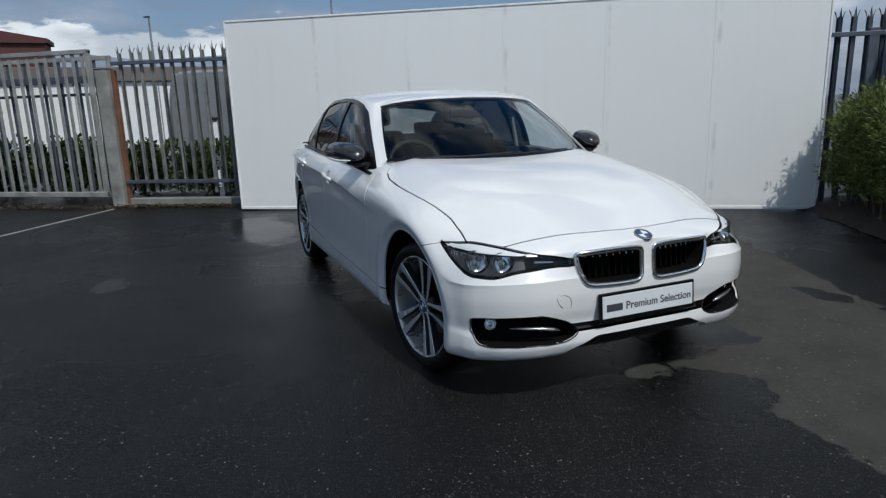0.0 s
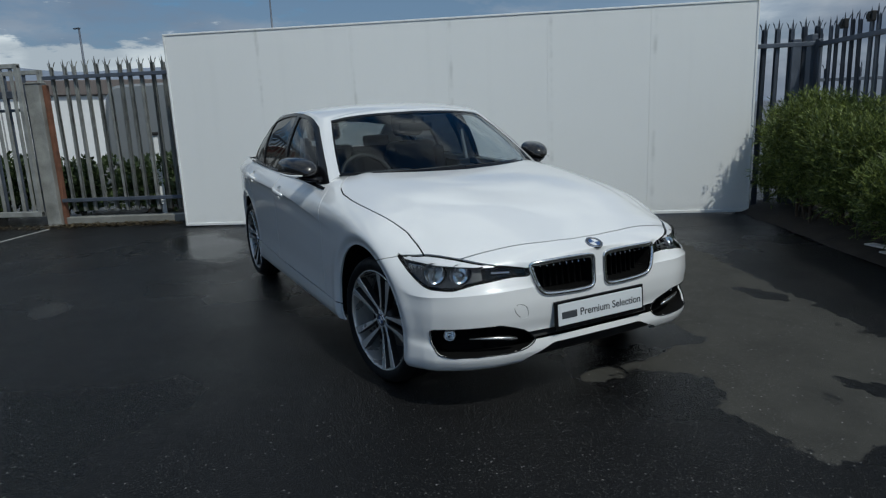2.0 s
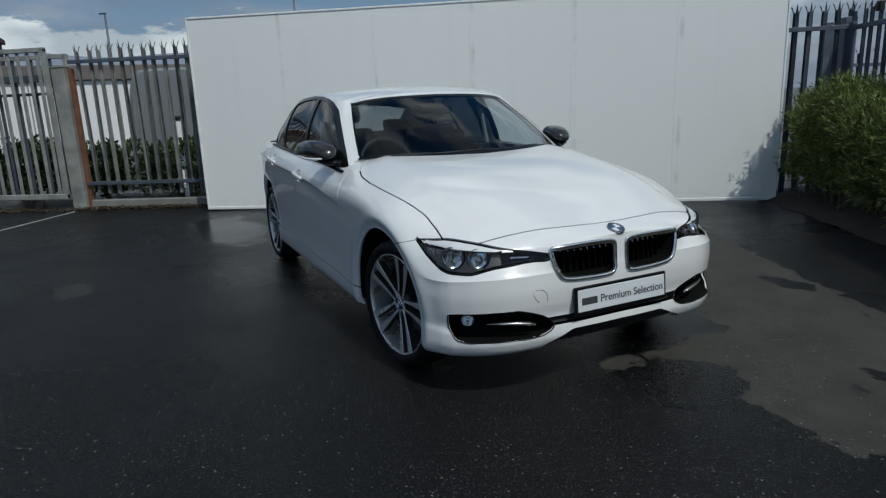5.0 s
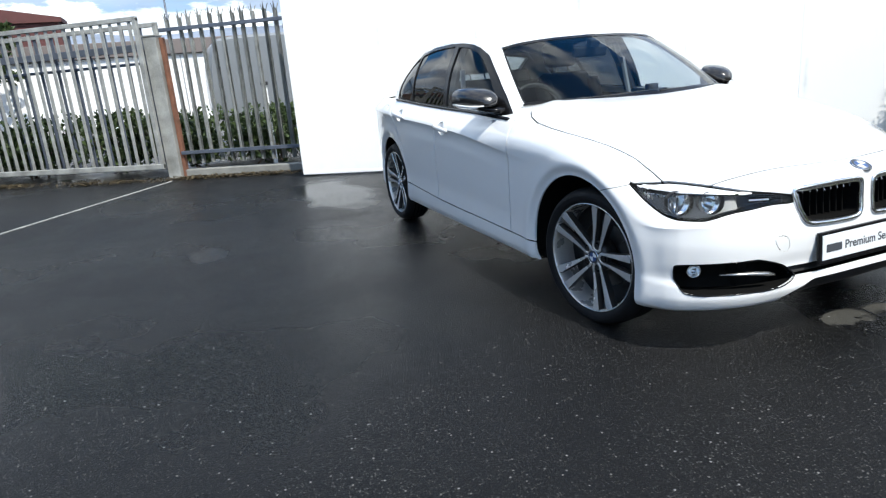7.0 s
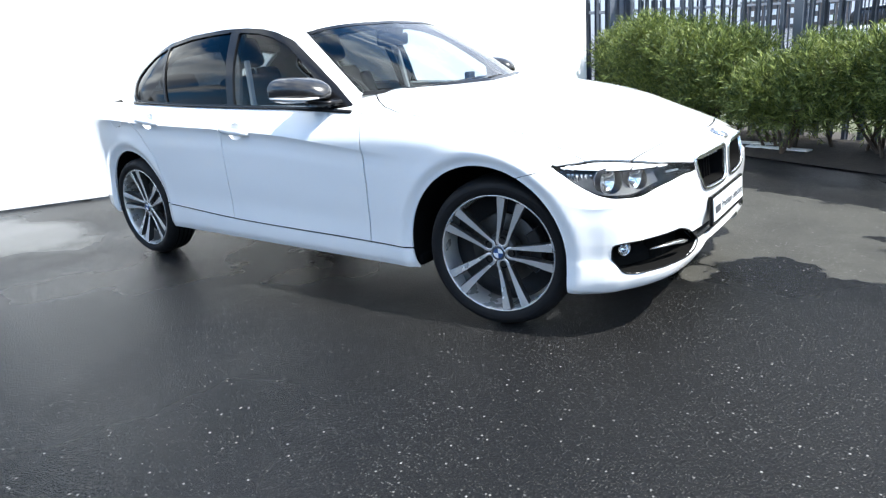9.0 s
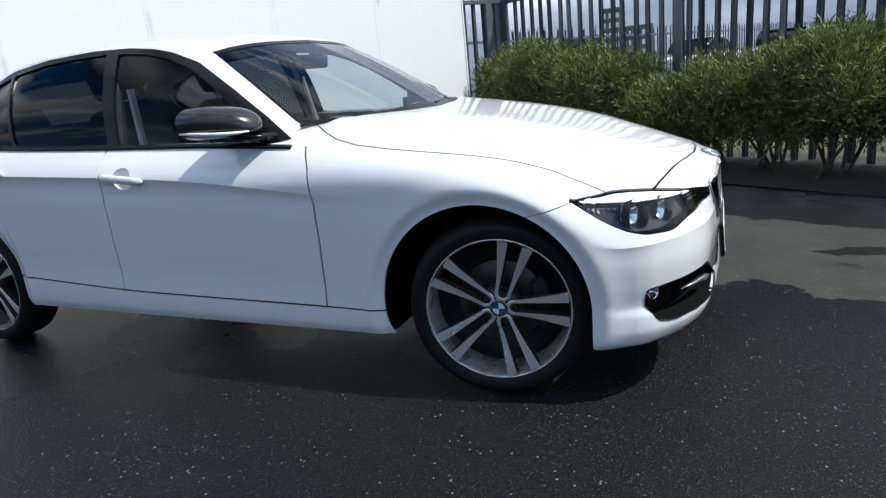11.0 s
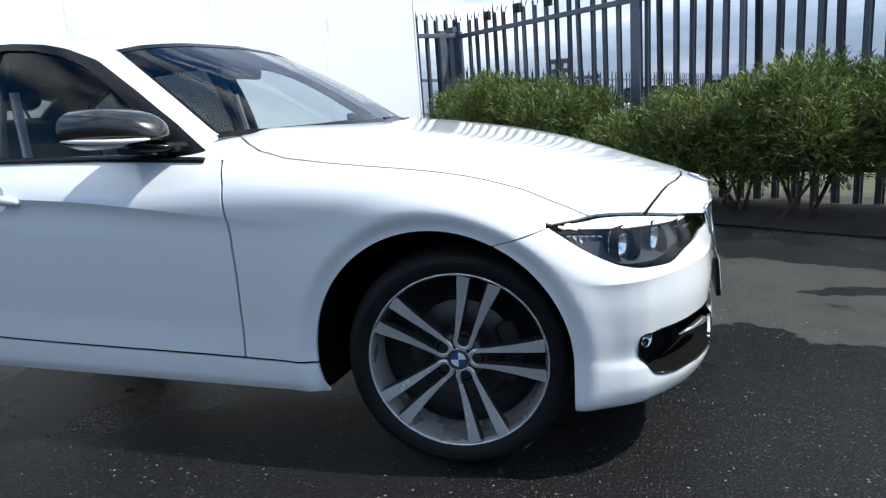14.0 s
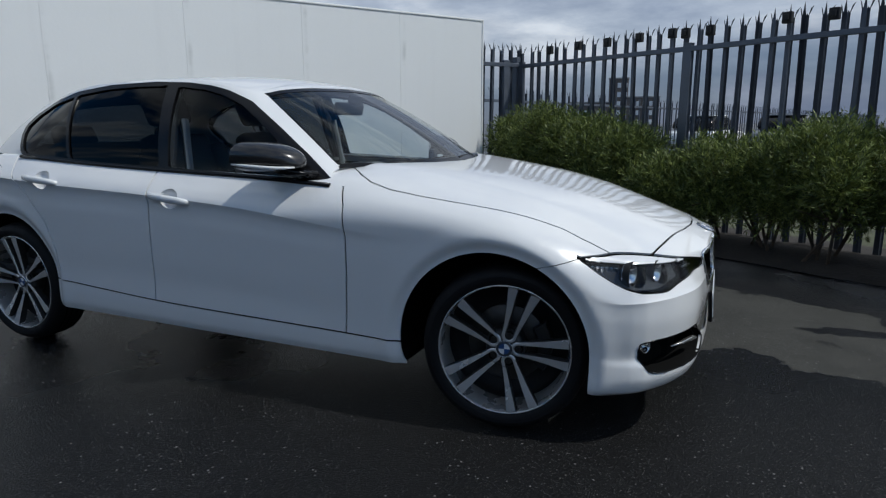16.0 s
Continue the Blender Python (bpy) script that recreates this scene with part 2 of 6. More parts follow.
    fine.inputs["Scale"].default_value = 120
    l.new(geo.outputs["Position"], fine.inputs["Vector"])
    sort = n.new("ShaderNodeSeparateColor")
    l.new(fine.outputs["Color"], sort.inputs[0])
    dust = op("MULTIPLY", op("MULTIPLY", rng(sort.outputs[0], 0.56, 0.66), rng(sort.outputs[1], 0.0, 1.0, 0.0, 1.0, "LINEAR")), rng(fine.outputs["Distance"], 0.42, 0.24), clamp=True)
    dust = op("MULTIPLY", dust, rng(tex(1.1, 4), 0.40, 0.60, 0.35, 1.0))
    chips = op("MULTIPLY", op("MULTIPLY", rng(pick.outputs[0], 0.942, 0.952), rng(pick.outputs[1], 0.0, 1.0, 0.05, 1.0, "LINEAR")), rng(stones.outputs["Distance"], 0.40, 0.22), clamp=True)
    tone = n.new("ShaderNodeMix")
    tone.data_type = "RGBA"
    tone.inputs["A"].default_value, tone.inputs["B"].default_value = (0.003, 0.0031, 0.0034, 1), (0.0095, 0.0097, 0.0105, 1)
    l.new(rng(op("ADD", op("MULTIPLY", grain, 0.6), op("MULTIPLY", tex(0.8, 6), 0.5)), 0.35, 0.75), tone.inputs["Factor"])
    silt = n.new("ShaderNodeMix")
    silt.data_type = "RGBA"
    silt.inputs["B"].default_value = (0.058, 0.057, 0.051, 1)
    l.new(op("MULTIPLY", patch, rng(tex(3.0, 7, 0.7), 0.2, 0.7, 0.55, 1.0)), silt.inputs["Factor"])
    l.new(tone.outputs["Result"], silt.inputs["A"])
    speck = n.new("ShaderNodeMix")
    speck.data_type = "RGBA"
    speck.inputs["B"].default_value = (0.40, 0.40, 0.39, 1)
    l.new(op("MAXIMUM", op("MULTIPLY", chips, 0.6), op("MULTIPLY", dust, 0.27)), speck.inputs["Factor"])
    l.new(silt.outputs["Result"], speck.inputs["A"])
    l.new(speck.outputs["Result"], b.inputs["Base Color"])
    wet = rng(tex(0.55, 5), 0.38, 0.62, 0.25, 0.43)
    rough = op("ADD", op("MULTIPLY", wet, op("SUBTRACT", 1.0, patch)), op("MULTIPLY", patch, 0.75))
    rough = op("MULTIPLY", rough, rng(spot, 0, 1, 1.0, 0.42, "LINEAR"))
    l.new(rough, b.inputs["Roughness"])
    b.inputs["Specular IOR Level"].default_value = 0.20
    bp = n.new("ShaderNodeBump")
    bp.inputs["Distance"].default_value = 0.005
    l.new(rng(spot, 0, 1, 0.8, 0.12, "LINEAR"), bp.inputs["Strength"])
    l.new(op("ADD", op("ADD", op("MULTIPLY", tex(420, 2), 0.6), op("MULTIPLY", fine.outputs["Distance"], -0.55)), op("MULTIPLY", op("MAXIMUM", chips, dust), 1.1)), bp.inputs["Height"])
    l.new(bp.outputs["Normal"], b.inputs["Normal"])
    return m


def board_material():
    """White emulsion on boards: faint brush mottling, and grey smears of filler along the joints."""
    m, n, l, b = nodes_of("white_painted_board")
    tc, sep = n.new("ShaderNodeTexCoord"), n.new("ShaderNodeSeparateXYZ")
    l.new(tc.outputs["Object"], sep.inputs[0])

    def op(kind, a, c=0.0):
        k = n.new("ShaderNodeMath")
        k.operation = kind
        for i, v in enumerate((a, c)):
            if isinstance(v, (int, float)):
                k.inputs[i].default_value = v
            else:
                l.new(v, k.inputs[i])
        return k.outputs[0]

    def tex(scale, stretch, detail):
        k, mp = n.new("ShaderNodeTexNoise"), n.new("ShaderNodeMapping")
        mp.inputs["Scale"].default_value = stretch
        k.inputs["Scale"].default_value, k.inputs["Detail"].default_value = scale, detail
        l.new(tc.outputs["Object"], mp.inputs["Vector"])
        l.new(mp.outputs["Vector"], k.inputs["Vector"])
        return k.outputs["Fac"]

    def rng(v, a, c, d, e):
        k = n.new("ShaderNodeMapRange")
        k.interpolation_type = "SMOOTHSTEP"
        for i, x in enumerate((a, c, d, e)):
            k.inputs[i + 1].default_value = x
        l.new(v, k.inputs[0])
        return k.outputs[0]

    near = op("ABSOLUTE", op("SUBTRACT", op("FRACT", op("ADD", op("DIVIDE", sep.outputs["X"], 1.2187), 0.5)), 0.5))
    smear = op("MULTIPLY", rng(op("ADD", near, op("MULTIPLY", tex(9, (1, 1, 0.5), 5), 0.05)), 0.055, 0.02, 0.0, 1.0), rng(tex(3.0, (0.2, 1, 1.2), 6), 0.45, 0.68, 0.05, 1.0))
    drip = op("MULTIPLY", rng(tex(2.2, (2.5, 1, 0.16), 6), 0.52, 0.75, 0.0, 0.07), rng(sep.outputs["Z"], 0.4, 2.4, 0.3, 1.0))
    foot = rng(op("ADD", sep.outputs["Z"], op("MULTIPLY", tex(5, (1, 1, 1), 5), 0.25)), 0.32, 0.10, 0.0, 0.3)
    mix = n.new("ShaderNodeMix")
    mix.data_type = "RGBA"
    mix.inputs["A"].default_value, mix.inputs["B"].default_value = (0.85, 0.86, 0.855, 1), (0.52, 0.53, 0.52, 1)
    l.new(op("MINIMUM", op("ADD", op("ADD", op("MULTIPLY", smear, 0.55), drip), op("ADD", foot, op("MULTIPLY", tex(1.3, (1, 1, 1), 6), 0.08))), 0.9), mix.inputs["Factor"])
    l.new(mix.outputs["Result"], b.inputs["Base Color"])
    b.inputs["Roughness"].default_value = 0.45
    bp = n.new("ShaderNodeBump")
    bp.inputs["Strength"].default_value, bp.inputs["Distance"].default_value = 0.08, 0.01
    l.new(tex(40, (1, 1, 1), 3), bp.inputs["Height"])
    l.new(bp.outputs["Normal"], b.inputs["Normal"])
    return m


def leaf_material(name, dark, light):
    m, n, l, b = nodes_of(name)
    geo = n.new("ShaderNodeNewGeometry")
    ramp = n.new("ShaderNodeValToRGB")
    ramp.color_ramp.elements[0].color, ramp.color_ramp.elements[1].color = (*dark, 1), (*light, 1)
    l.new(geo.outputs["Random Per Island"], ramp.inputs["Fac"])
    l.new(ramp.outputs["Color"], b.inputs["Base Color"])
    b.inputs["Roughness"].default_value = 0.55
    soft, mix = n.new("ShaderNodeBsdfTranslucent"), n.new("ShaderNodeMixShader")
    l.new(ramp.outputs["Color"], soft.inputs["Color"])
    mix.inputs["Fac"].default_value = 0.22
    l.new(b.outputs[0], mix.inputs[1])
    l.new(soft.outputs[0], mix.inputs[2])
    l.new(mix.outputs[0], n["Material Output"].inputs["Surface"])
    return m


PAINT = mat("white_car_paint", (0.80, 0.805, 0.81), 0.28, 0, 0.015, 3, 0, 500, coat=1.0)
BLACK_GLOSS = mat("black_gloss_trim", (0.006, 0.006, 0.007), 0.22, 0, 0.1, 5)
BLACK_MATT = mat("black_plastic", (0.018, 0.018, 0.019), 0.55, 0, 0.15, 20, 0.1, 300)
VOID = mat("dark_recess", (0.006, 0.006, 0.006), 0.8, 0, 0.1, 10)
CHROME = mat("chrome", (0.76, 0.77, 0.79), 0.17, 1, 0.04, 10)
BEZEL = mat("lamp_bezel_grey", (0.030, 0.031, 0.034), 0.35, 0.2, 0.1, 20)
REFLECTOR = mat("lamp_reflector", (0.74, 0.75, 0.77), 0.12, 1.0, 0.15, 40)
ALLOY = mat("machined_alloy", (0.84, 0.825, 0.81), 0.25, 0.66, 0.05, 5, 0, 40, rvary=0.04)
RIM_WELL = mat("satin_rim_well", (0.62, 0.60, 0.575), 0.30, 0.6, 0.12, 12, rvary=0.08)
ALLOY_DARK = mat("grey_alloy_paint", (0.045, 0.044, 0.044), 0.40, 0.5, 0.1, 18)
RUBBER = mat("tyre_rubber", (0.010, 0.010, 0.011), 0.62, 0, 0.25, 14, 0.15, 220, rvary=0.12)
BARREL = mat("dark_wheel_barrel", (0.035, 0.035, 0.037), 0.5, 0.3, 0.15)
STEEL = mat("brake_steel", (0.07, 0.068, 0.065), 0.4, 1, 0.2, 30, 0.1, 200)
for dull, gloss in ((RUBBER, 0.2), (VOID, 0.06), (BLACK_MATT, 0.3), (BLACK_GLOSS, 0.28)):
    dull.node_tree.nodes["Principled BSDF"].inputs["Specular IOR Level"].default_value = gloss
GLASS = glass("clear_glass", (0.80, 0.86, 0.87), 0.045)
GLASS_SIDE = glass("side_glass", (0.66, 0.71, 0.74), 0.016)
GLASS_REAR = glass("rear_glass", (0.30, 0.33, 0.34), 0.03)
GLASS_DARK = glass("privacy_glass", (0.06, 0.065, 0.07), 0.012)
LENS = glass("headlamp_lens", (0.93, 0.95, 0.96), 0.04)
CABIN = mat("dark_cabin_trim", (0.022, 0.022, 0.024), 0.7, 0, 0.2, 12, 0.1, 150)
CLOTH = mat("charcoal_seat_cloth", (0.03, 0.03, 0.033), 0.9, 0, 0.2, 14, 0.25, 260)
LINER = mat("grey_roof_lining", (0.30, 0.30, 0.29), 0.95, 0, 0.05, 8)
CARBON = mat("dark_mirror_shell", (0.014, 0.013, 0.013), 0.25, 0.0, 0.2, 30, coat=0.5)
BLUE = mat("badge_blue", (0.03, 0.08, 0.22), 0.3, 0, 0.05)
SILVER = mat("silver_trim", (0.74, 0.75, 0.77), 0.3, 0.1, 0.03, coat=0.5)
WHITE = mat("badge_white", (0.75, 0.76, 0.77), 0.3, 0, 0.03)
PLATE = mat("plate_white", (0.66, 0.69, 0.72), 0.45, 0, 0.04, 6)
INK = mat("plate_ink", (0.05, 0.055, 0.065), 0.5, 0, 0.1)
TAIL_RED = mat("tail_lamp_red", (0.22, 0.014, 0.012), 0.18, 0, 0.1, 20, coat=0.6)
BOARD = board_material()
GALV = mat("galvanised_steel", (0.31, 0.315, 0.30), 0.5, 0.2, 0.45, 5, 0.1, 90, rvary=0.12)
# a darker, bluer steel than GALV
GALV_DARK = mat("dark_blue_grey_steel", (0.105, 0.122, 0.155), 0.5, 0.4, 0.25, 5, 0.1, 90, rvary=0.12)
RUST = mat("rusty_steel", (0.17, 0.075, 0.045), 0.85, 0.1, 0.4, 9, 0.3, 120)
CONCRETE = mat("concrete", (0.20, 0.20, 0.185), 0.85, 0, 0.25, 5, 0.3, 70)
EARTH = mat("earth_bed", (0.032, 0.026, 0.021), 0.95, 0, 0.45, 5, 0.6, 40)
BARK = mat("bark", (0.075, 0.055, 0.04), 0.9, 0, 0.3, 14, 0.5, 60)
ASPHALT = ground_material()
LEAF = leaf_material("hedge_leaf", (0.030, 0.057, 0.016), (0.235, 0.285, 0.066))
LEAF_DARK = leaf_material("bramble_leaf", (0.022, 0.042, 0.014), (0.075, 0.11, 0.035))
LITTER = leaf_material("dead_leaf", (0.022, 0.017, 0.010), (0.11, 0.085, 0.045))
GRASS = mat("rough_grass", (0.065, 0.072, 0.034), 0.9, 0, 0.4, 2.2, 0.5, 30)


# ---- mesh tools ----
def part(name, bm, material, parent, label="", smooth=False):
    """Links a bmesh as ONE mesh object under a thing or under a part."""
    me = bpy.data.meshes.new(name)
    bm.to_mesh(me)
    bm.free()
    return part_mesh(name, me, material, parent, label, smooth)


def part_mesh(name, me, material, parent, label="", smooth=False):
    me.materials.append(material)
    if smooth:
        me.polygons.foreach_set("use_smooth", [True] * len(me.polygons))
    ob = new(name, me)
    ob.parent = parent
    return tagged(ob, label)


def thing(name, label, category, at=(0, 0, 0), group="", kind="", turn=0.0):
    ob = new(name)
    ob.empty_display_size = 0.1
    ob.matrix_world = pose(*at, 0, 0, turn)
    return tagged(ob, label, category, group, kind)


def solid(name, bm, material, label, category, at=(0, 0, 0), turn=0.0, group="", kind="", smooth=False):
    ob = part(name, bm, material, None, "", smooth)
    ob.matrix_world = pose(*at, 0, 0, turn)
    return tagged(ob, label, category, group, kind)


def box(size, at=(0, 0, 0), bevel=0.0, bm=None, segments=2, m=None):
    bm = bm or bmesh.new()
    made = bmesh.ops.create_cube(bm, size=1.0)["verts"]
    bmesh.ops.scale(bm, vec=size, verts=made)
    if bevel:
        edges = list({e for v in made for e in v.link_edges})
        made = list({v for f in bmesh.ops.bevel(bm, geom=edges, offset=bevel, segments=segments, affect="EDGES", profile=0.5)["faces"] for v in f.verts}
                    | {v for v in made if v.is_valid})
        made = list({v for v in made} | {v for v in made for f in v.link_faces for v in f.verts})
    bmesh.ops.transform(bm, matrix=(m or Matrix()) if m else Matrix.Translation(at), verts=made)
    return bm


def lathe(profile, segments=64, bm=None, axis="y"):
    """Turns (radius, along) pairs about the y axis."""
    bm = bm or bmesh.new()
    rings = []
    for r, y in profile:
        ring = []
        for k in range(segments):
            c, s = math.cos(2 * math.pi * k / segments), math.sin(2 * math.pi * k / segments)
            ring.append(bm.verts.new((r * c, y, r * s) if axis == "y" else (r * c, r * s, y)))
        rings.append(ring)
    for a, b in zip(rings, rings[1:]):
        for k in range(segments):
            bm.faces.new((a[k], a[(k + 1) % segments], b[(k + 1) % segments], b[k]))
    bmesh.ops.recalc_face_normals(bm, faces=bm.faces[:])
    return bm


def disc(r, y, segments=40, bm=None, back=0.0):
    """A capped short cylinder about the y axis, its face at y."""
    bm = bm or bmesh.new()
    for z in ((y, y + back) if back else (y,)):
        bm.faces.new([bm.verts.new((r * math.cos(2 * math.pi * k / segments), z, r * math.sin(2 * math.pi * k / segments))) for k in range(segments)])
    if back:
        bm.verts.ensure_lookup_table()
        n = len(bm.verts)
        a, b = bm.verts[n - 2 * segments:n - segments], bm.verts[n - segments:n]
        for k in range(segments):
            bm.faces.new((a[k], a[(k + 1) % segments], b[(k + 1) % segments], b[k]))
    bmesh.ops.recalc_face_normals(bm, faces=bm.faces[:])
    return bm


def tube(path, radius, segments=10, bm=None, cap=True):
    """A round bar along a path; radius may be a list."""
    bm = bm or bmesh.new()
    path = [Vector(p) for p in path]
    rings = []
    for i, p in enumerate(path):
        way = (path[min(i + 1, len(path) - 1)] - path[max(i - 1, 0)]).normalized()
        side = way.cross((0, 0, 1) if abs(way.z) < 0.9 else (1, 0, 0)).normalized()
        up = side.cross(way)
        r = radius[i] if isinstance(radius, (list, tuple)) else radius
        rings.append([bm.verts.new(p + (side * math.cos(2 * math.pi * k / segments) + up * math.sin(2 * math.pi * k / segments)) * r) for k in range(segments)])
    for a, b in zip(rings, rings[1:]):
        for k in range(segments):
            bm.faces.new((a[k], a[(k + 1) % segments], b[(k + 1) % segments], b[k]))
    if cap:
        bm.faces.new(rings[0][::-1])
        bm.faces.new(rings[-1])
    return bm


def prism(outline, depth, m=None, bm=None, bevel=0.0):
    """A flat outline (x, z), thickened along y from 0 to depth, then moved by m."""
    bm = bm or bmesh.new()
    a = [bm.verts.new((x, 0, z)) for x, z in outline]
    b = [bm.verts.new((x, depth, z)) for x, z in outline]
    faces = [bm.faces.new(a), bm.faces.new(b[::-1])]
    for k in range(len(a)):
        faces.append(bm.faces.new((a[k], b[k], b[(k + 1) % len(a)], a[(k + 1) % len(a)])))
    bmesh.ops.recalc_face_normals(bm, faces=faces)
    made = a + b
    if bevel:
        edges = list({e for f in faces for e in f.edges})
        got = bmesh.ops.bevel(bm, geom=edges, offset=bevel, segments=1, affect="EDGES", profile=0.5)
        made = list({v for f in bm.faces for v in f.verts}) if not m else list({v for f in got["faces"] for v in f.verts} | {v for v in made if v.is_valid})
    if m:
        bmesh.ops.transform(bm, matrix=m, verts=made)
    return bm
# ---- car body surface ----
def pchip(xs, ys):
    """A smooth curve through (xs, ys) that does not overshoot."""
    xs, ys = np.array(xs, float), np.array(ys, float)
    if xs[0] > xs[-1]:
        xs, ys = xs[::-1], ys[::-1]
    h, d = np.diff(xs), np.diff(ys) / np.diff(xs)
    m = np.zeros(len(xs))
    for i in range(1, len(xs) - 1):
        if d[i - 1] * d[i] > 0:
            w1, w2 = 2 * h[i] + h[i - 1], h[i] + 2 * h[i - 1]
            m[i] = (w1 + w2) / (w1 / d[i - 1] + w2 / d[i])
    m[0], m[-1] = d[0], d[-1]

    def f(x):
        x = np.clip(np.asarray(x, float), xs[0], xs[-1])
        i = np.clip(np.searchsorted(xs, x) - 1, 0, len(xs) - 2)
        t = (x - xs[i]) / h[i]
        return ((1 + 2 * t) * (1 - t) ** 2 * ys[i] + t * (1 - t) ** 2 * h[i] * m[i]
                + t * t * (3 - 2 * t) * ys[i + 1] + t * t * (t - 1) * h[i] * m[i + 1])
    return f


def catmull(pts, per):
    """A smooth curve through pts, with per steps between neighbours; the last column is the index."""
    pts = np.array(pts, float)
    p = np.vstack([2 * pts[0] - pts[1], pts, 2 * pts[-1] - pts[-2]])
    out = []
    for i in range(1, len(p) - 2):
        for t in np.arange(per) / per:
            a, b, c, d = p[i - 1], p[i], p[i + 1], p[i + 2]
            out.append(np.r_[0.5 * (2 * b + (c - a) * t + (2 * a - 5 * b + 4 * c - d) * t * t + (3 * b - a - 3 * c + d) * t ** 3), i - 1 + t])
    out.append(np.r_[pts[-1], len(pts) - 1])
    return np.array(out)


def evenly(pts, step):
    """Points at even steps along a curve."""
    far = np.r_[0, np.cumsum(np.linalg.norm(np.diff(pts[:, :2], axis=0), axis=1))]
    at = np.linspace(0, far[-1], int(far[-1] / step) + 1)
    return np.stack([np.interp(at, far, pts[:, k]) for k in range(pts.shape[1])], 1)


def sstep(a, b, x):
    t = np.clip((np.asarray(x, float) - a) / (b - a), 0, 1)
    return t * t * (3 - 2 * t)


OUTLINE = evenly(catmull([(0.742, 0), (0.741, 0.12), (0.734, 0.26), (0.717, 0.41), (0.681, 0.55), (0.617, 0.68), (0.533, 0.772), (0.503, 0.793), (0.468, 0.812), (0.35, 0.853),
                          (0.19, 0.884), (0.0, 0.896), (-0.3, 0.898), (-0.7, 0.900), (-1.2, 0.902), (-1.9, 0.903), (-2.5, 0.903), (-2.9, 0.888), (-3.2, 0.852),
                          (-3.45, 0.795), (-3.64, 0.705), (-3.76, 0.58), (-3.82, 0.45), (-3.845, 0.22), (-3.85, 0)], 12), 0.018)
z_low = pchip([0.76, 0.5, 0.36, 0.2, -0.4, -2.35, -3.1, -3.85], [0.222, 0.200, 0.208, 0.222, 0.231, 0.25, 0.265, 0.30])
z_swage = pchip([0.76, 0.44, 0.2, 0.0, -0.47, -0.68, -1.27, -1.7, -2.43, -3.05, -3.85], [0.588, 0.562, 0.64, 0.70, 0.755, 0.777, 0.841, 0.867, 0.897, 0.93, 0.94])
z_top = pchip([0.756, 0.7, 0.6, 0.45, 0.3, 0.2, 0.0, -0.2, -0.5, -0.77, -1.18, -1.69, -2.25, -2.7, -3.2, -3.85],
              [0.702, 0.692, 0.690, 0.708, 0.745, 0.784, 0.848, 0.884, 0.923, 0.945, 0.967, 0.982, 1.002, 1.028, 1.04, 0.985])
z_mid = pchip([0.756, 0.745, 0.725, 0.69, 0.63, 0.55, 0.4, 0.2, 0.0, -0.2, -0.45, -0.7, -1.0, -3.0, -3.5, -3.75, -3.85],
              [0.702, 0.708, 0.715, 0.728, 0.752, 0.777, 0.826, 0.882, 0.926, 0.963, 0.998, 1.02, 1.02, 1.065, 1.055, 1.03, 0.985])
flat = pchip([0.78, 0.3, 0.0, -0.3, -0.7, -3.0, -3.85], [2.4, 3.2, 4.0, 5.0, 8.0, 6.0, 3.0])
tuck_side = pchip([0.0, 0.06, 0.14, 0.22, 0.35, 0.55, 0.80, 0.90, 0.955, 1.0], [0.016, 0.004, 0.003, 0.006, 0.010, 0.006, 0.006, 0.0095, 0.0085, 0.0])
tuck_fender = pchip([0.0, 0.06, 0.14, 0.22, 0.35, 0.55, 0.80, 0.93, 1.0], [0.016, 0.005, 0.003, 0.004, 0.004, 0.002, 0.001, 0.0025, 0.004])
tuck_front = pchip([0.0, 0.05, 0.12, 0.21, 0.33, 0.42, 0.62, 0.8, 1.0], [0.075, 0.028, 0.010, 0.0, 0.004, 0.020, 0.006, 0.0, 0.004])
top_side, top_front = 0.088, 0.075


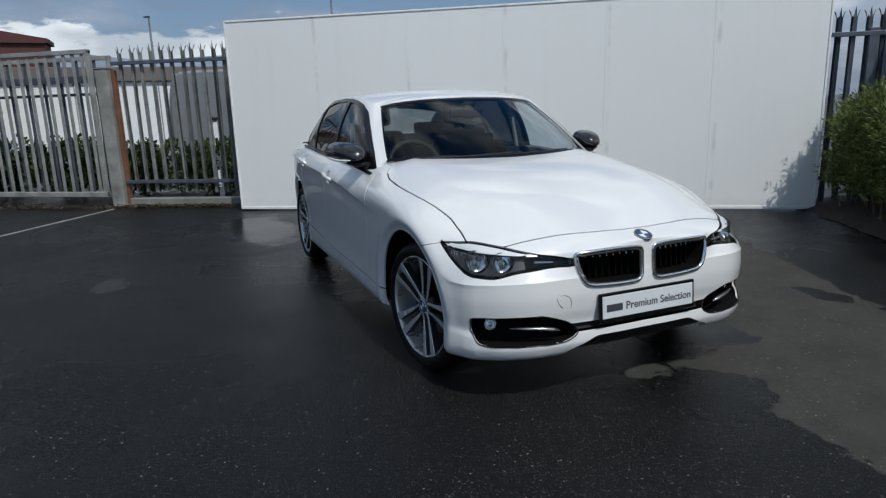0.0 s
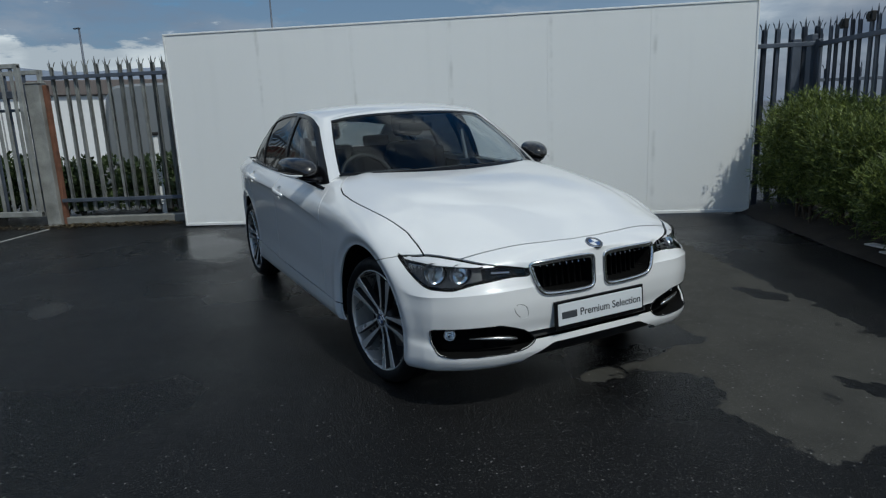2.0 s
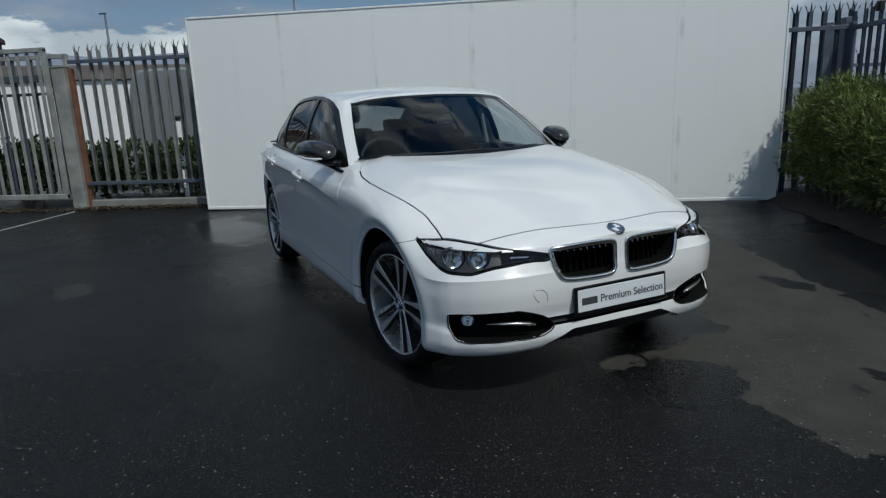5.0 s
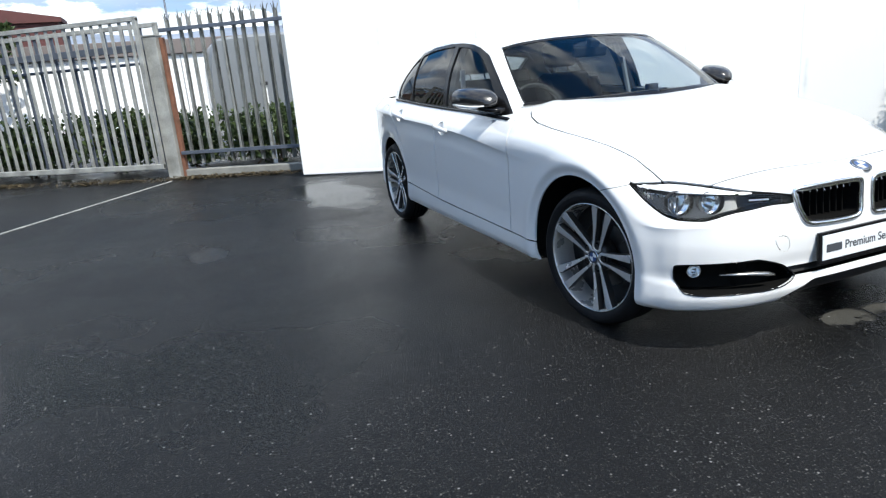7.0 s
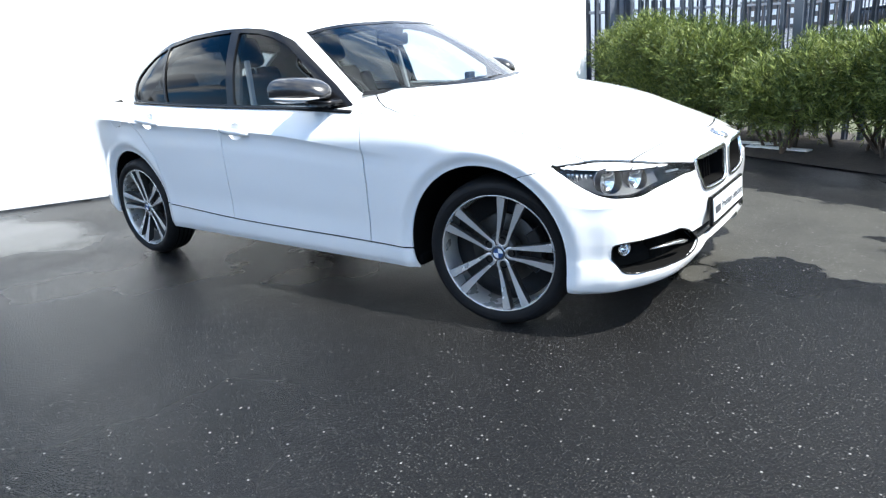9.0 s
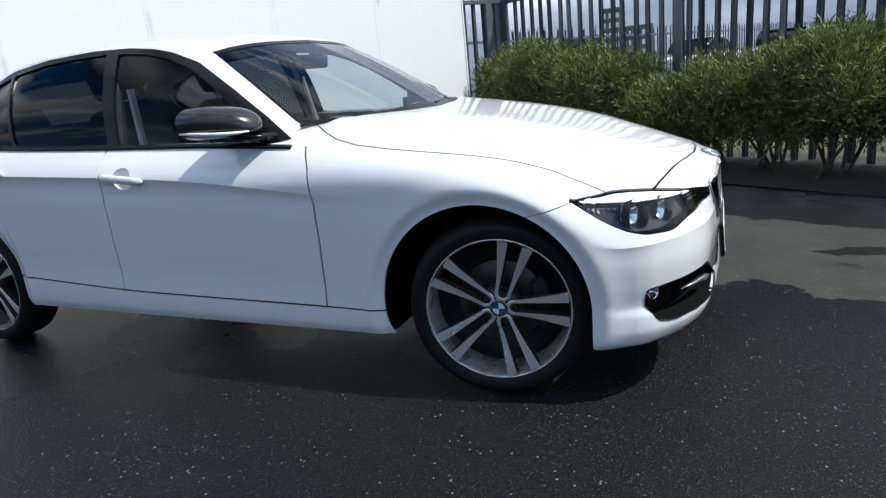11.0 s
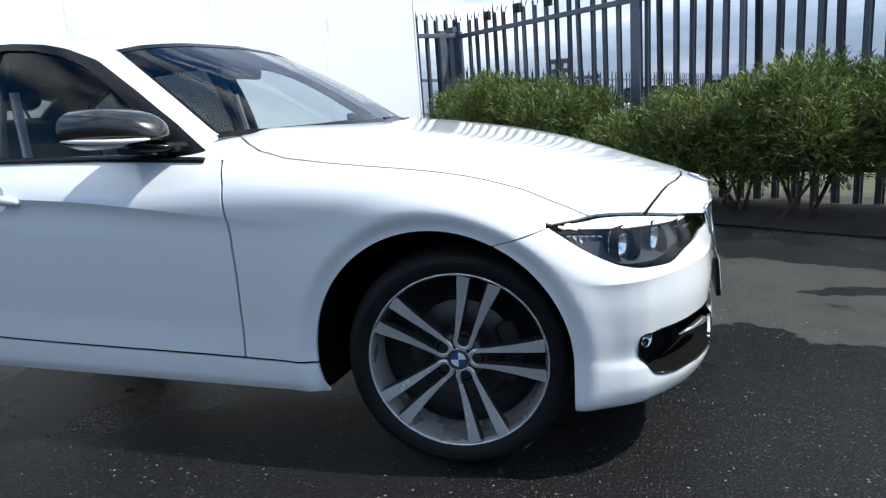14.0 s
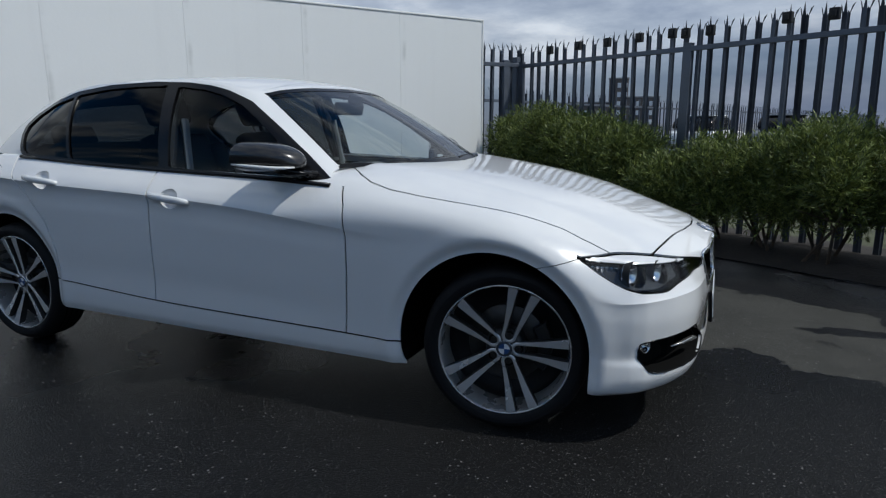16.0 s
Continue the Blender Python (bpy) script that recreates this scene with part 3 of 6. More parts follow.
def body_grid(rows_low=34, rows_up=10, rows_top=34):
    """Half of the lower body: columns x, a (half width), z, u, v along the outline and up."""
    grid = []
    n = len(OUTLINE)
    for i, (x, a, _) in enumerate(OUTLINE):
        b0, b1 = OUTLINE[max(i - 1, 0)], OUTLINE[min(i + 1, n - 1)]
        tx, ta = b1[0] - b0[0], b1[1] - b0[1]
        if i in (0, n - 1):
            tx, ta = 0.0, 1.0 if i == 0 else -1.0
        ln = math.hypot(tx, ta)
        nx, na = ta / ln, -tx / ln
        front, rear = float(sstep(0.30, 0.62, x)), float(sstep(-3.2, -3.7, x))
        wing = float(sstep(-0.95, -0.25, x)) * (1 - front)
        lo, sw, hi = float(z_low(x)), float(z_swage(x)), float(z_top(x))
        lean = top_front - 0.043 * float(sstep(0.47, 0.30, a))
        middle = 0.020 * float(sstep(0.60, 0.35, a)) * front
        row = []
        for k in range(rows_low + rows_up + 1):
            if k <= rows_low:
                f = k / rows_low
                z = lo + (sw - lo) * f
                tuck = tuck_front(f) * front + (1 - front) * (tuck_side(f) * (1 - wing) + tuck_fender(f) * wing) + 0.03 * rear * (1 - f) + middle
            else:
                f = (k - rows_low) / rows_up
                z = sw + (hi - sw) * f
                crease = f ** (1.25 + 2.7 * float(sstep(-1.15, -0.15, x)) * float(sstep(0.45, 0.05, x)))
                lower = 0.004 * wing * (1 - front) + 0.006 * front
                tuck = lower + (top_side * (1 - front) + lean * front - lower) * ((1 - front) * crease + front * f ** 0.95) + middle * (1 - f)
            for cx in (-0.043, -2.81):
                away = math.hypot(x - cx, z - 0.345) + 0.008
                tuck = tuck + 0.013 * float(sstep(0.438, 0.394, away)) - 0.004 * float(sstep(0.505, 0.438, away)) * float(sstep(0.394, 0.438, away))
            row.append((x - nx * float(tuck), max(a - na * float(tuck), 0.0), z, i / n, k))
        xs, as_ = row[-1][0], row[-1][1]
        for k in range(1, rows_top + 1):
            f = 1 - k / rows_top
            f = f ** 0.8
            aa = as_ * f
            zz = hi + (float(z_mid(xs)) - hi) * (1 - f ** float(flat(xs)))
            ridge = float(sstep(0.665 + 0.02 * xs, 0.585 + 0.02 * xs, aa)) * float(sstep(0.50, 0.15, xs)) * float(sstep(-1.2, -0.6, xs))
            zz += 0.009 * ridge
            row.append((xs, aa, zz, i / n, rows_low + rows_up + k))
        grid.append(row)
    return np.array(grid)


ROOF_BASE = [(-0.50, 0, 1.012), (-0.55, 0.32, 1.012), (-0.655, 0.56, 1.010), (-0.79, 0.712, 1.008), (-0.83, 0.795, 0.952), (-1.18, 0.812, 0.966), (-1.70, 0.815, 0.981),
             (-2.20, 0.814, 1.000), (-2.55, 0.810, 1.020), (-2.85, 0.775, 1.030), (-3.15, 0.655, 1.044), (-3.12, 0.40, 1.060), (-3.10, 0, 1.066)]
ROOF_TOP = [(-1.20, 0, 1.392), (-1.22, 0.30, 1.384), (-1.255, 0.48, 1.368), (-1.295, 0.572, 1.350), (-1.36, 0.614, 1.362), (-1.55, 0.634, 1.396), (-1.85, 0.640, 1.411),
            (-2.15, 0.634, 1.406), (-2.40, 0.626, 1.388), (-2.62, 0.612, 1.343), (-2.86, 0.585, 1.262), (-2.70, 0.38, 1.325), (-2.66, 0, 1.36)]
z_roof = pchip([-1.20, -1.3, -1.5, -1.75, -2.1, -2.4, -2.6, -2.8], [1.392, 1.414, 1.440, 1.452, 1.449, 1.430, 1.397, 1.35])


def roof_grid(rows=30, rows_top=14):
    """Half of the glasshouse and roof: columns x, a, z, u (corner index), v."""
    base, top = catmull(ROOF_BASE, 14), catmull(ROOF_TOP, 14)
    grid = []
    for p, q in zip(base, top):
        row = []
        for k in range(rows + 1):
            f = k / rows
            bulge = math.sin(math.pi * f) * (0.018 + 0.012 * float(sstep(3.3, 5, p[3])) * float(sstep(9.5, 8.5, p[3])))
            side = float(sstep(2.2, 3.6, p[3])) * float(sstep(11, 9.5, p[3]))
            x, a, z = p[:3] + (q[:3] - p[:3]) * f
            front = 1 if p[3] < 6 else -1
            row.append((x + front * bulge * (1 - side) * 0.6, max(a + bulge * side * (1 if a > 0.01 else 0), 0), z + bulge * (1 - side) * 0.8, p[3], f))
        for k in range(1, rows_top + 1):
            f = 1 - k / rows_top
            x, a = q[0], q[1] * f
            zs, zc = q[2], max(float(z_roof(q[0])), q[2])
            row.append((x, a, zs + (zc - zs) * (1 - f ** 2.4), p[3], 1 + k / rows_top))
        grid.append(row)
    return np.array(grid)


def body_shell(grid, split):
    """The lower body in two sheets that meet in a crease along one row; the crease fades out on the front wing."""
    (va, fa), (vb, fb) = grid_shell(grid[:, :split + 1]), grid_shell(grid[:, split:])
    na, nb = split + 1, grid.shape[1] - split
    for i in range(grid.shape[0]):
        ia, ib = i * na + split, i * nb
        x = grid[i, split, 0]
        crisp = max(float(sstep(-0.40, -0.70, x)), float(sstep(0.36, 0.46, x))) * (1 - float(sstep(-3.2, -3.5, x)))
        mean = va[ia, -3:] + vb[ib, -3:]
        mean = mean / np.linalg.norm(mean)
        for v, k in ((va, ia), (vb, ib)):
            n = v[k, -3:] * crisp + mean * (1 - crisp)
            v[k, -3:] = n / np.linalg.norm(n)
    return np.vstack([va, vb]), fa + [tuple(j + len(va) for j in f) for f in fb]


def grid_shell(grid, keep=None):
    """Vertices (x, a, z, u, v, normal) and four-sided faces of a grid."""
    p = grid[..., :3]
    du, dv = np.zeros_like(p), np.zeros_like(p)
    du[1:-1], du[0], du[-1] = p[2:] - p[:-2], p[1] - p[0], p[-1] - p[-2]
    dv[:, 1:-1], dv[:, 0], dv[:, -1] = p[:, 2:] - p[:, :-2], p[:, 1] - p[:, 0], p[:, -1] - p[:, -2]
    nrm = np.cross(du, dv)
    ln = np.linalg.norm(nrm, axis=-1, keepdims=True)
    bad = ln[..., 0] < 1e-9
    nrm = nrm / np.maximum(ln, 1e-9)
    nrm[bad] = (0, 0, 1)
    m, n = grid.shape[:2]
    verts = np.concatenate([grid, nrm], -1).reshape(-1, 8)
    faces = [(i * n + k, (i + 1) * n + k, (i + 1) * n + k + 1, i * n + k + 1) for i in range(m - 1) for k in range(n - 1) if keep is None or keep(i, k)]
    return verts, faces


# ---- cutting the shell into panels ----
def to_polygon(poly, p):
    """Signed distance of points p (n, 2) to a closed outline: negative inside."""
    poly = np.array(poly, float)
    a, b = poly, np.roll(poly, -1, axis=0)
    best, inside = np.full(len(p), 1e9), np.zeros(len(p), bool)
    for (ax, ay), (bx, by) in zip(a, b):
        dx, dy = bx - ax, by - ay
        t = np.clip(((p[:, 0] - ax) * dx + (p[:, 1] - ay) * dy) / max(dx * dx + dy * dy, 1e-12), 0, 1)
        best = np.minimum(best, np.hypot(p[:, 0] - ax - t * dx, p[:, 1] - ay - t * dy))
        cross = (ay > p[:, 1]) != (by > p[:, 1])
        with np.errstate(divide="ignore", invalid="ignore"):
            inside ^= cross & (p[:, 0] < (bx - ax) * (p[:, 1] - ay) / (by - ay) + ax)
    return np.where(inside, -best, best)


def rounded(poly, times=2):
    """An outline with its corners cut smooth."""
    poly = np.array(poly, float)
    for _ in range(times):
        nxt = np.roll(poly, -1, axis=0)
        poly = np.stack([0.75 * poly + 0.25 * nxt, 0.25 * poly + 0.75 * nxt], 1).reshape(-1, poly.shape[1])
    return poly


class Shell:
    """A surface that can be cut along the zero line of a field; the last columns of verts are normals."""
    def __init__(self, verts, faces, tags=None):
        self.v, self.f = verts, faces
        self.tag = tags or [""] * len(faces)
        self.mid = None

    def cut(self, field):
        val = field(self.v)
        val = np.where(np.abs(val) < 1e-6, 1e-6, val)
        pos = val > 0
        made, faces, tags, extra, count = {}, [], [], [], len(self.v)
        most = max(len(f) for f in self.f)
        flat_ids = np.array([f + (f[-1],) * (most - len(f)) for f in self.f])
        sign = pos[flat_ids]
        mixed = sign.any(1) & ~sign.all(1)
        if not mixed.any():
            return self
        for face, tag, split in zip(self.f, self.tag, mixed):
            if not split:
                faces.append(face)
                tags.append(tag)
                continue
            plus, minus = [], []
            for k, i in enumerate(face):
                j = face[(k + 1) % len(face)]
                (plus if pos[i] else minus).append(i)
                if pos[i] != pos[j]:
                    key = (i, j) if i < j else (j, i)
                    if key not in made:
                        t = val[key[0]] / (val[key[0]] - val[key[1]])
                        extra.append(self.v[key[0]] * (1 - t) + self.v[key[1]] * t)
                        made[key] = count
                        count += 1
                    plus.append(made[key])
                    minus.append(made[key])
            for poly in (plus, minus):
                if len(poly) >= 3:
                    faces.append(tuple(poly))
                    tags.append(tag)
        self.v = np.vstack([self.v, np.array(extra)])
        self.f, self.tag, self.mid = faces, tags, None
        return self

    def middles(self):
        if self.mid is None:
            size = np.array([len(f) for f in self.f])
            self.mid = np.add.reduceat(self.v[np.concatenate([np.array(f) for f in self.f])], np.r_[0, np.cumsum(size)[:-1]]) / size[:, None]
        return self.mid

    def mark(self, test, tag, only=None):
        """Tags the faces whose middle passes the test; a face keeps its first tag."""
        mid = self.middles()
        ok = test(mid)
        self.tag = [tag if o and (t == "" if only is None else t in only) else t for o, t in zip(ok, self.tag)]
        return self

    def carve(self, field, tag, gap=0.0022, seam=True):
        """Cuts out the inside of a field as a panel with a thin gap round it."""
        if seam:
            self.cut(lambda v: field(v) - gap)
            self.cut(lambda v: field(v) + gap)
            self.mark(lambda m: field(m) < -gap, tag)
            self.mark(lambda m: np.abs(field(m)) <= gap, "gap")
        else:
            self.cut(field)
            self.mark(lambda m: field(m) < 0, tag)
        return self


def shell_mesh(name, shell, tags, sides=(-1, 1), push=0.0, lip=0.010, shift=None):
    """The faces with these tags as one mesh, mirrored to the sides asked for, with edges folded inwards."""
    faces = [f for f, t in zip(shell.f, shell.tag) if t in tags]
    verts, normals, polys = [], [], []
    for side in sides:
        ids = {}
        edges = {}
        for f in faces:
            out = []
            for i in f:
                if i not in ids:
                    row = shell.v[i]
                    n = np.array(row[-3:]) / max(np.linalg.norm(row[-3:]), 1e-9)
                    p = row[:3] + n * push
                    if shift is not None:
                        p = p + shift(p)
                    if row[1] < 1e-4:
                        p[1], n[1] = 0.0, 0.0
                        n = n / max(np.linalg.norm(n), 1e-9)
                    ids[i] = len(verts)
                    verts.append((p[0], side * p[1], p[2]))
                    normals.append((n[0], side * n[1], n[2]))
                if not out or out[-1] != ids[i]:
                    out.append(ids[i])
            if len(set(out)) < 3:
                continue
            if side < 0:
                out = out[::-1]
            polys.append(out)
            for k in range(len(out)):
                e = (out[k], out[(k + 1) % len(out)])
                edges[e] = edges.get(e, 0) + 1
        if lip:
            for (a, b) in list(edges):
                if (b, a) in edges or (abs(verts[a][1]) < 1e-4 and abs(verts[b][1]) < 1e-4):
                    continue
                pa, pb, na, nb = (np.array(q) for q in (verts[a], verts[b], normals[a], normals[b]))
                flat_n = np.cross(pb - pa, na)
                ln = np.linalg.norm(flat_n)
                if ln < 1e-9:
                    continue
                flat_n = -flat_n / ln * -1
                start = len(verts)
                for p in (pa, pb, pb - nb * lip, pa - na * lip):
                    verts.append(tuple(p))
                    normals.append(tuple(flat_n))
                polys.append([start + 1, start, start + 3, start + 2])
    me = bpy.data.meshes.new(name)
    me.from_pydata(verts, [], polys)
    me.polygons.foreach_set("use_smooth", [True] * len(me.polygons))
    if shift is None:
        me.normals_split_custom_set_from_vertices(normals)
    return me


XA, XZ, AZ = (lambda v: v[:, [0, 1]]), (lambda v: v[:, [0, 2]]), (lambda v: v[:, [1, 2]])
ROWS_LOW, ROWS_UP = 46, 12
shell = Shell(*body_shell(body_grid(ROWS_LOW, ROWS_UP), ROWS_LOW))

# wheel openings
ARCH_F, ARCH_R, ARCH_SIZE = (-0.043, 0.345), (-2.81, 0.345), 0.378
for cx, cz in (ARCH_F, ARCH_R):
    arch = lambda v, cx=cx, cz=cz: np.hypot(v[:, 0] - cx, (v[:, 2] - cz) * np.where(v[:, 2] > cz, 1.0, np.where(v[:, 0] > cx, 0.3, 1.15))) - ARCH_SIZE
    shell.carve(arch, "cut", seam=False)

# the opening of the cabin
cowl = catmull([(x, a) for x, a, z in ROOF_BASE[:4]] + [(-0.83, 0.76)], 6)
x_cowl = pchip(cowl[:, 1], cowl[:, 0])
in_cap = lambda v: v[:, 4] > ROWS_LOW + ROWS_UP - 0.5
shell.cut(lambda v: v[:, 0] - x_cowl(v[:, 1]) - 0.014)
shell.cut(lambda v: v[:, 0] - x_cowl(v[:, 1]) + 0.06)
shell.cut(lambda v: v[:, 0] + 3.10 + 0.10 * np.abs(v[:, 1]) ** 2)
shell.mark(lambda m: in_cap(m) & (m[:, 1] < 0.79) & (m[:, 0] < x_cowl(m[:, 1]) - 0.06) & (m[:, 0] > -3.10 - 0.10 * m[:, 1] ** 2), "cut")
shell.mark(lambda m: in_cap(m) & (m[:, 1] < 0.55) & (m[:, 0] < x_cowl(m[:, 1]) + 0.014) & (m[:, 0] > -1.2), "cowl")

# lamps, grille and intakes
HEADLAMP = rounded([(-0.548, 0.716), (-0.54, 0.718), (-0.42, 0.723), (-0.30, 0.729), (-0.10, 0.713), (0.10, 0.690), (0.25, 0.672), (0.338, 0.662), (0.330, 0.634), (0.20, 0.637), (0.09, 0.626),
                    (0.0, 0.618), (-0.11, 0.595), (-0.16, 0.593), (-0.31, 0.598), (-0.43, 0.645), (-0.54, 0.714)], 1)
lamp_plane = lambda v: np.stack([v[:, 0] - v[:, 1], v[:, 2]], 1)
front_half = lambda v: np.where(v[:, 0] < 0.15, 1.0, 0.0)
headlamp = lambda v: to_polygon(HEADLAMP, lamp_plane(v)) + 9 * front_half(v)
BLADE = [(-0.56, 0.73), (-0.30, 0.75), (0.05, 0.72), (0.18, 0.690), (0.165, 0.6805), (0.10, 0.6805), (-0.02, 0.685), (-0.17, 0.690), (-0.30, 0.694), (-0.42, 0.700), (-0.50, 0.709)]
shell.carve(lambda v: np.maximum(headlamp(v) + 0.004, to_polygon(BLADE, lamp_plane(v))), "blade", 0.0015)
shell.carve(headlamp, "headlamp", 0.003)
shell.cut(lambda v: np.where(headlamp(v) < 0.02, lamp_plane(v)[:, 0] - 0.045 + 0.4 * (v[:, 2] - 0.64), 9.0))
shell.mark(lambda m: lamp_plane(m)[:, 0] - 0.045 + 0.4 * (m[:, 2] - 0.64) < 0, "headlamp_out", only=("headlamp",))
BOWLS = ((-0.235, 0.652, 0.047), (-0.075, 0.652, 0.043))
bowls = lambda v: np.minimum.reduce([np.hypot((lamp_plane(v)[:, 0] - p) / 1.38, v[:, 2] - z) - r for p, z, r in BOWLS])
shell.cut(lambda v: np.where(headlamp(v) < 0.02, bowls(v), 9.0))
shell.mark(lambda m: bowls(m) < 0, "lamp_bowl", only=("headlamp", "headlamp_out"))
KIDNEY = rounded([(0.030, 0.585), (0.030, 0.665), (0.031, 0.680), (0.045, 0.693), (0.12, 0.696), (0.25, 0.695), (0.345, 0.690), (0.364, 0.683), (0.367, 0.663), (0.350, 0.600), (0.325, 0.556), (0.285, 0.541),
                  (0.14, 0.537), (0.056, 0.538), (0.034, 0.552)], 2)
nose = lambda v: np.where(v[:, 0] < 0.60, 9.0, 0.0)
kidney = lambda v: to_polygon(KIDNEY, AZ(v)) + nose(v)
shell.carve(lambda v: kidney(v) + 0.0145, "kidney_hole", seam=False)
shell.carve(kidney, "kidney_frame", seam=False)
INTAKE = rounded([(0.784, 0.412), (0.783, 0.398), (0.777, 0.340), (0.768, 0.306), (0.752, 0.295), (0.70, 0.293), (0.60, 0.299), (0.47, 0.300), (0.41, 0.305), (0.365, 0.325), (0.350, 0.345), (0.385, 0.382),
                  (0.45, 0.408), (0.515, 0.428), (0.53, 0.431), (0.66, 0.426), (0.765, 0.417)], 1)
fore = lambda v: np.where(v[:, 0] < 0.38, 9.0, 0.0)
intake = lambda v: to_polygon(INTAKE, AZ(v)) + fore(v)
shell.carve(intake, "intake", seam=False)
SLOT = [(-0.2, 0.345), (0.36, 0.340), (0.43, 0.336), (0.45, 0.366), (0.40, 0.376), (-0.2, 0.376)]
slot = lambda v: to_polygon(SLOT, AZ(v)) + fore(v)
shell.carve(slot, "slot", seam=False)
CHIN = [(-0.2, 0.10), (-0.2, 0.316), (0.26, 0.312), (0.32, 0.285), (0.40, 0.252), (0.43, 0.20), (0.46, 0.10)]
chin = lambda v: to_polygon(CHIN, AZ(v)) + fore(v)
shell.carve(chin, "chin", seam=False)
TOW = rounded([(0.462, 0.516), (0.402, 0.514), (0.384, 0.462), (0.40, 0.446), (0.428, 0.452), (0.456, 0.485)], 2)
shell.carve(lambda v: to_polygon(TOW, AZ(v)) + nose(v), "tow_cover", 0.0014)
shell.mark(lambda m: to_polygon(TOW, AZ(m)) + nose(m) < 0.01, "tow_gap", only=("gap",))

# bonnet
HOOD = [(-0.745, 0.66), (-0.715, 0.69), (-0.665, 0.735), (-0.60, 0.772), (-0.50, 0.795), (-0.36, 0.799), (-0.23, 0.793), (-0.10, 0.781), (0.0, 0.767), (0.10, 0.748), (0.20, 0.730),
        (0.30, 0.727), (0.385, 0.734), (0.45, 0.712), (0.515, 0.620), (0.547, 0.48), (0.572, 0.35), (0.602, 0.22), (0.621, 0.08), (0.625, -0.3), (-1.4, -0.3), (-1.4, 0.60)]
shell.carve(lambda v: to_polygon(HOOD, XA(v)) + np.where(v[:, 4] < ROWS_LOW, 9.0, 0.0), "hood", 0.0036)

# doors, sills and the join of wing and bumper
z_sill = pchip([-0.3, -0.67, -1.65, -2.39, -2.6], [0.322, 0.334, 0.356, 0.398, 0.41])
sill_line = lambda v: v[:, 2] - z_sill(v[:, 0]) + 9.0 * (v[:, 0] > -0.30) + 9.0 * (v[:, 0] < -2.55)
shell.carve(sill_line, "sill", 0.0040)
DOOR_F = [(-0.745, 1.10), (-0.715, 0.95), (-0.675, 0.87), (-0.660, 0.74), (-0.656, 0.60), (-0.662, 0.45), (-0.672, 0.2), (-1.735, 0.2), (-1.735, 1.10)]
DOOR_R = [(-1.735, 1.10), (-1.735, 0.2), (-2.385, 0.2), (-2.385, 0.40), (-2.41, 0.56), (-2.47, 0.70), (-2.58, 0.82), (-2.70, 0.93), (-2.78, 1.10)]
low_rows = lambda v: np.where(v[:, 4] > ROWS_LOW + ROWS_UP + 0.5, 9.0, 0.0)
shell.carve(lambda v: to_polygon(DOOR_F, XZ(v)) + low_rows(v), "door_f", 0.0040)
shell.carve(lambda v: to_polygon(DOOR_R, XZ(v)) + low_rows(v), "door_r", 0.0036)
FLAP = rounded([(-2.80, 0.985), (-2.97, 0.985), (-2.97, 0.882), (-2.80, 0.882)], 2)
shell.carve(lambda v: to_polygon(FLAP, XZ(v)), "fuel_flap", 0.0016)
HANDLES = ((-1.60, 0.857), (-2.47, 0.915))
for (hx, hz), tag in zip(HANDLES, ("scoop_f", "scoop_r")):
    shell.cut(lambda v, hx=hx, hz=hz: np.hypot((v[:, 0] - hx) / 1.25, v[:, 2] - hz) - 0.046)
    shell.mark(lambda m, hx=hx, hz=hz: np.hypot((m[:, 0] - hx) / 1.25, m[:, 2] - hz) < 0.046, tag, only=("door_f", "door_r"))
TAIL = rounded([(-3.50, 0.895), (-3.95, 0.94), (-3.95, 0.79), (-3.57, 0.80)], 1)
shell.carve(lambda v: to_polygon(TAIL, XZ(v)) + np.where(v[:, 1] < 0.40, 9.0, 0.0), "tail_lamp", 0.002)
join = lambda v: np.where(v[:, 0] < 0.30, v[:, 2] - (0.680 + 0.27 * (v[:, 0] - 0.149)), v[:, 2] - 0.7208) + 9.0 * ((v[:, 0] < 0.02) | (v[:, 0] > 0.34))
shell.carve(join, "bumper", 0.0018)
shell.mark(lambda m: (m[:, 0] > 0.42), "bumper")
shell.mark(lambda m: (m[:, 0] > -0.75), "wing")
shell.mark(lambda m: (m[:, 0] < -3.22) & (m[:, 2] < 0.56), "bumper_rear")
shell.mark(lambda m: (m[:, 1] < 0.62) & (m[:, 2] > 0.9), "boot_lid")
shell.mark(lambda m: m[:, 0] < 9, "quarter")

# glasshouse
roof = Shell(*grid_shell(roof_grid()))
DLO = [(-0.77, 0.90), (-0.77, 0.950), (-0.92, 1.062), (-1.085, 1.174), (-1.19, 1.240), (-1.285, 1.298), (-1.42, 1.350), (-1.52, 1.374), (-1.66, 1.392), (-1.87, 1.401), (-2.19, 1.394), (-2.45, 1.366),
       (-2.62, 1.322), (-2.76, 1.252), (-2.82, 1.195), (-2.815, 1.14), (-2.76, 1.05), (-2.72, 1.03), (-2.71, 0.90)]
on_side = lambda v: np.where((v[:, 3] > 3.06) & (v[:, 3] < 10.4), 0.0, 9.0)
PANE_F = [(-0.93, 0.968), (-0.95, 1.010), (-1.03, 1.082), (-1.13, 1.158), (-1.22, 1.220), (-1.32, 1.280), (-1.44, 1.328), (-1.56, 1.356), (-1.714, 1.373), (-1.721, 1.366), (-1.674, 0.998), (-1.66, 0.993), (-1.30, 0.980), (-1.0, 0.969)]
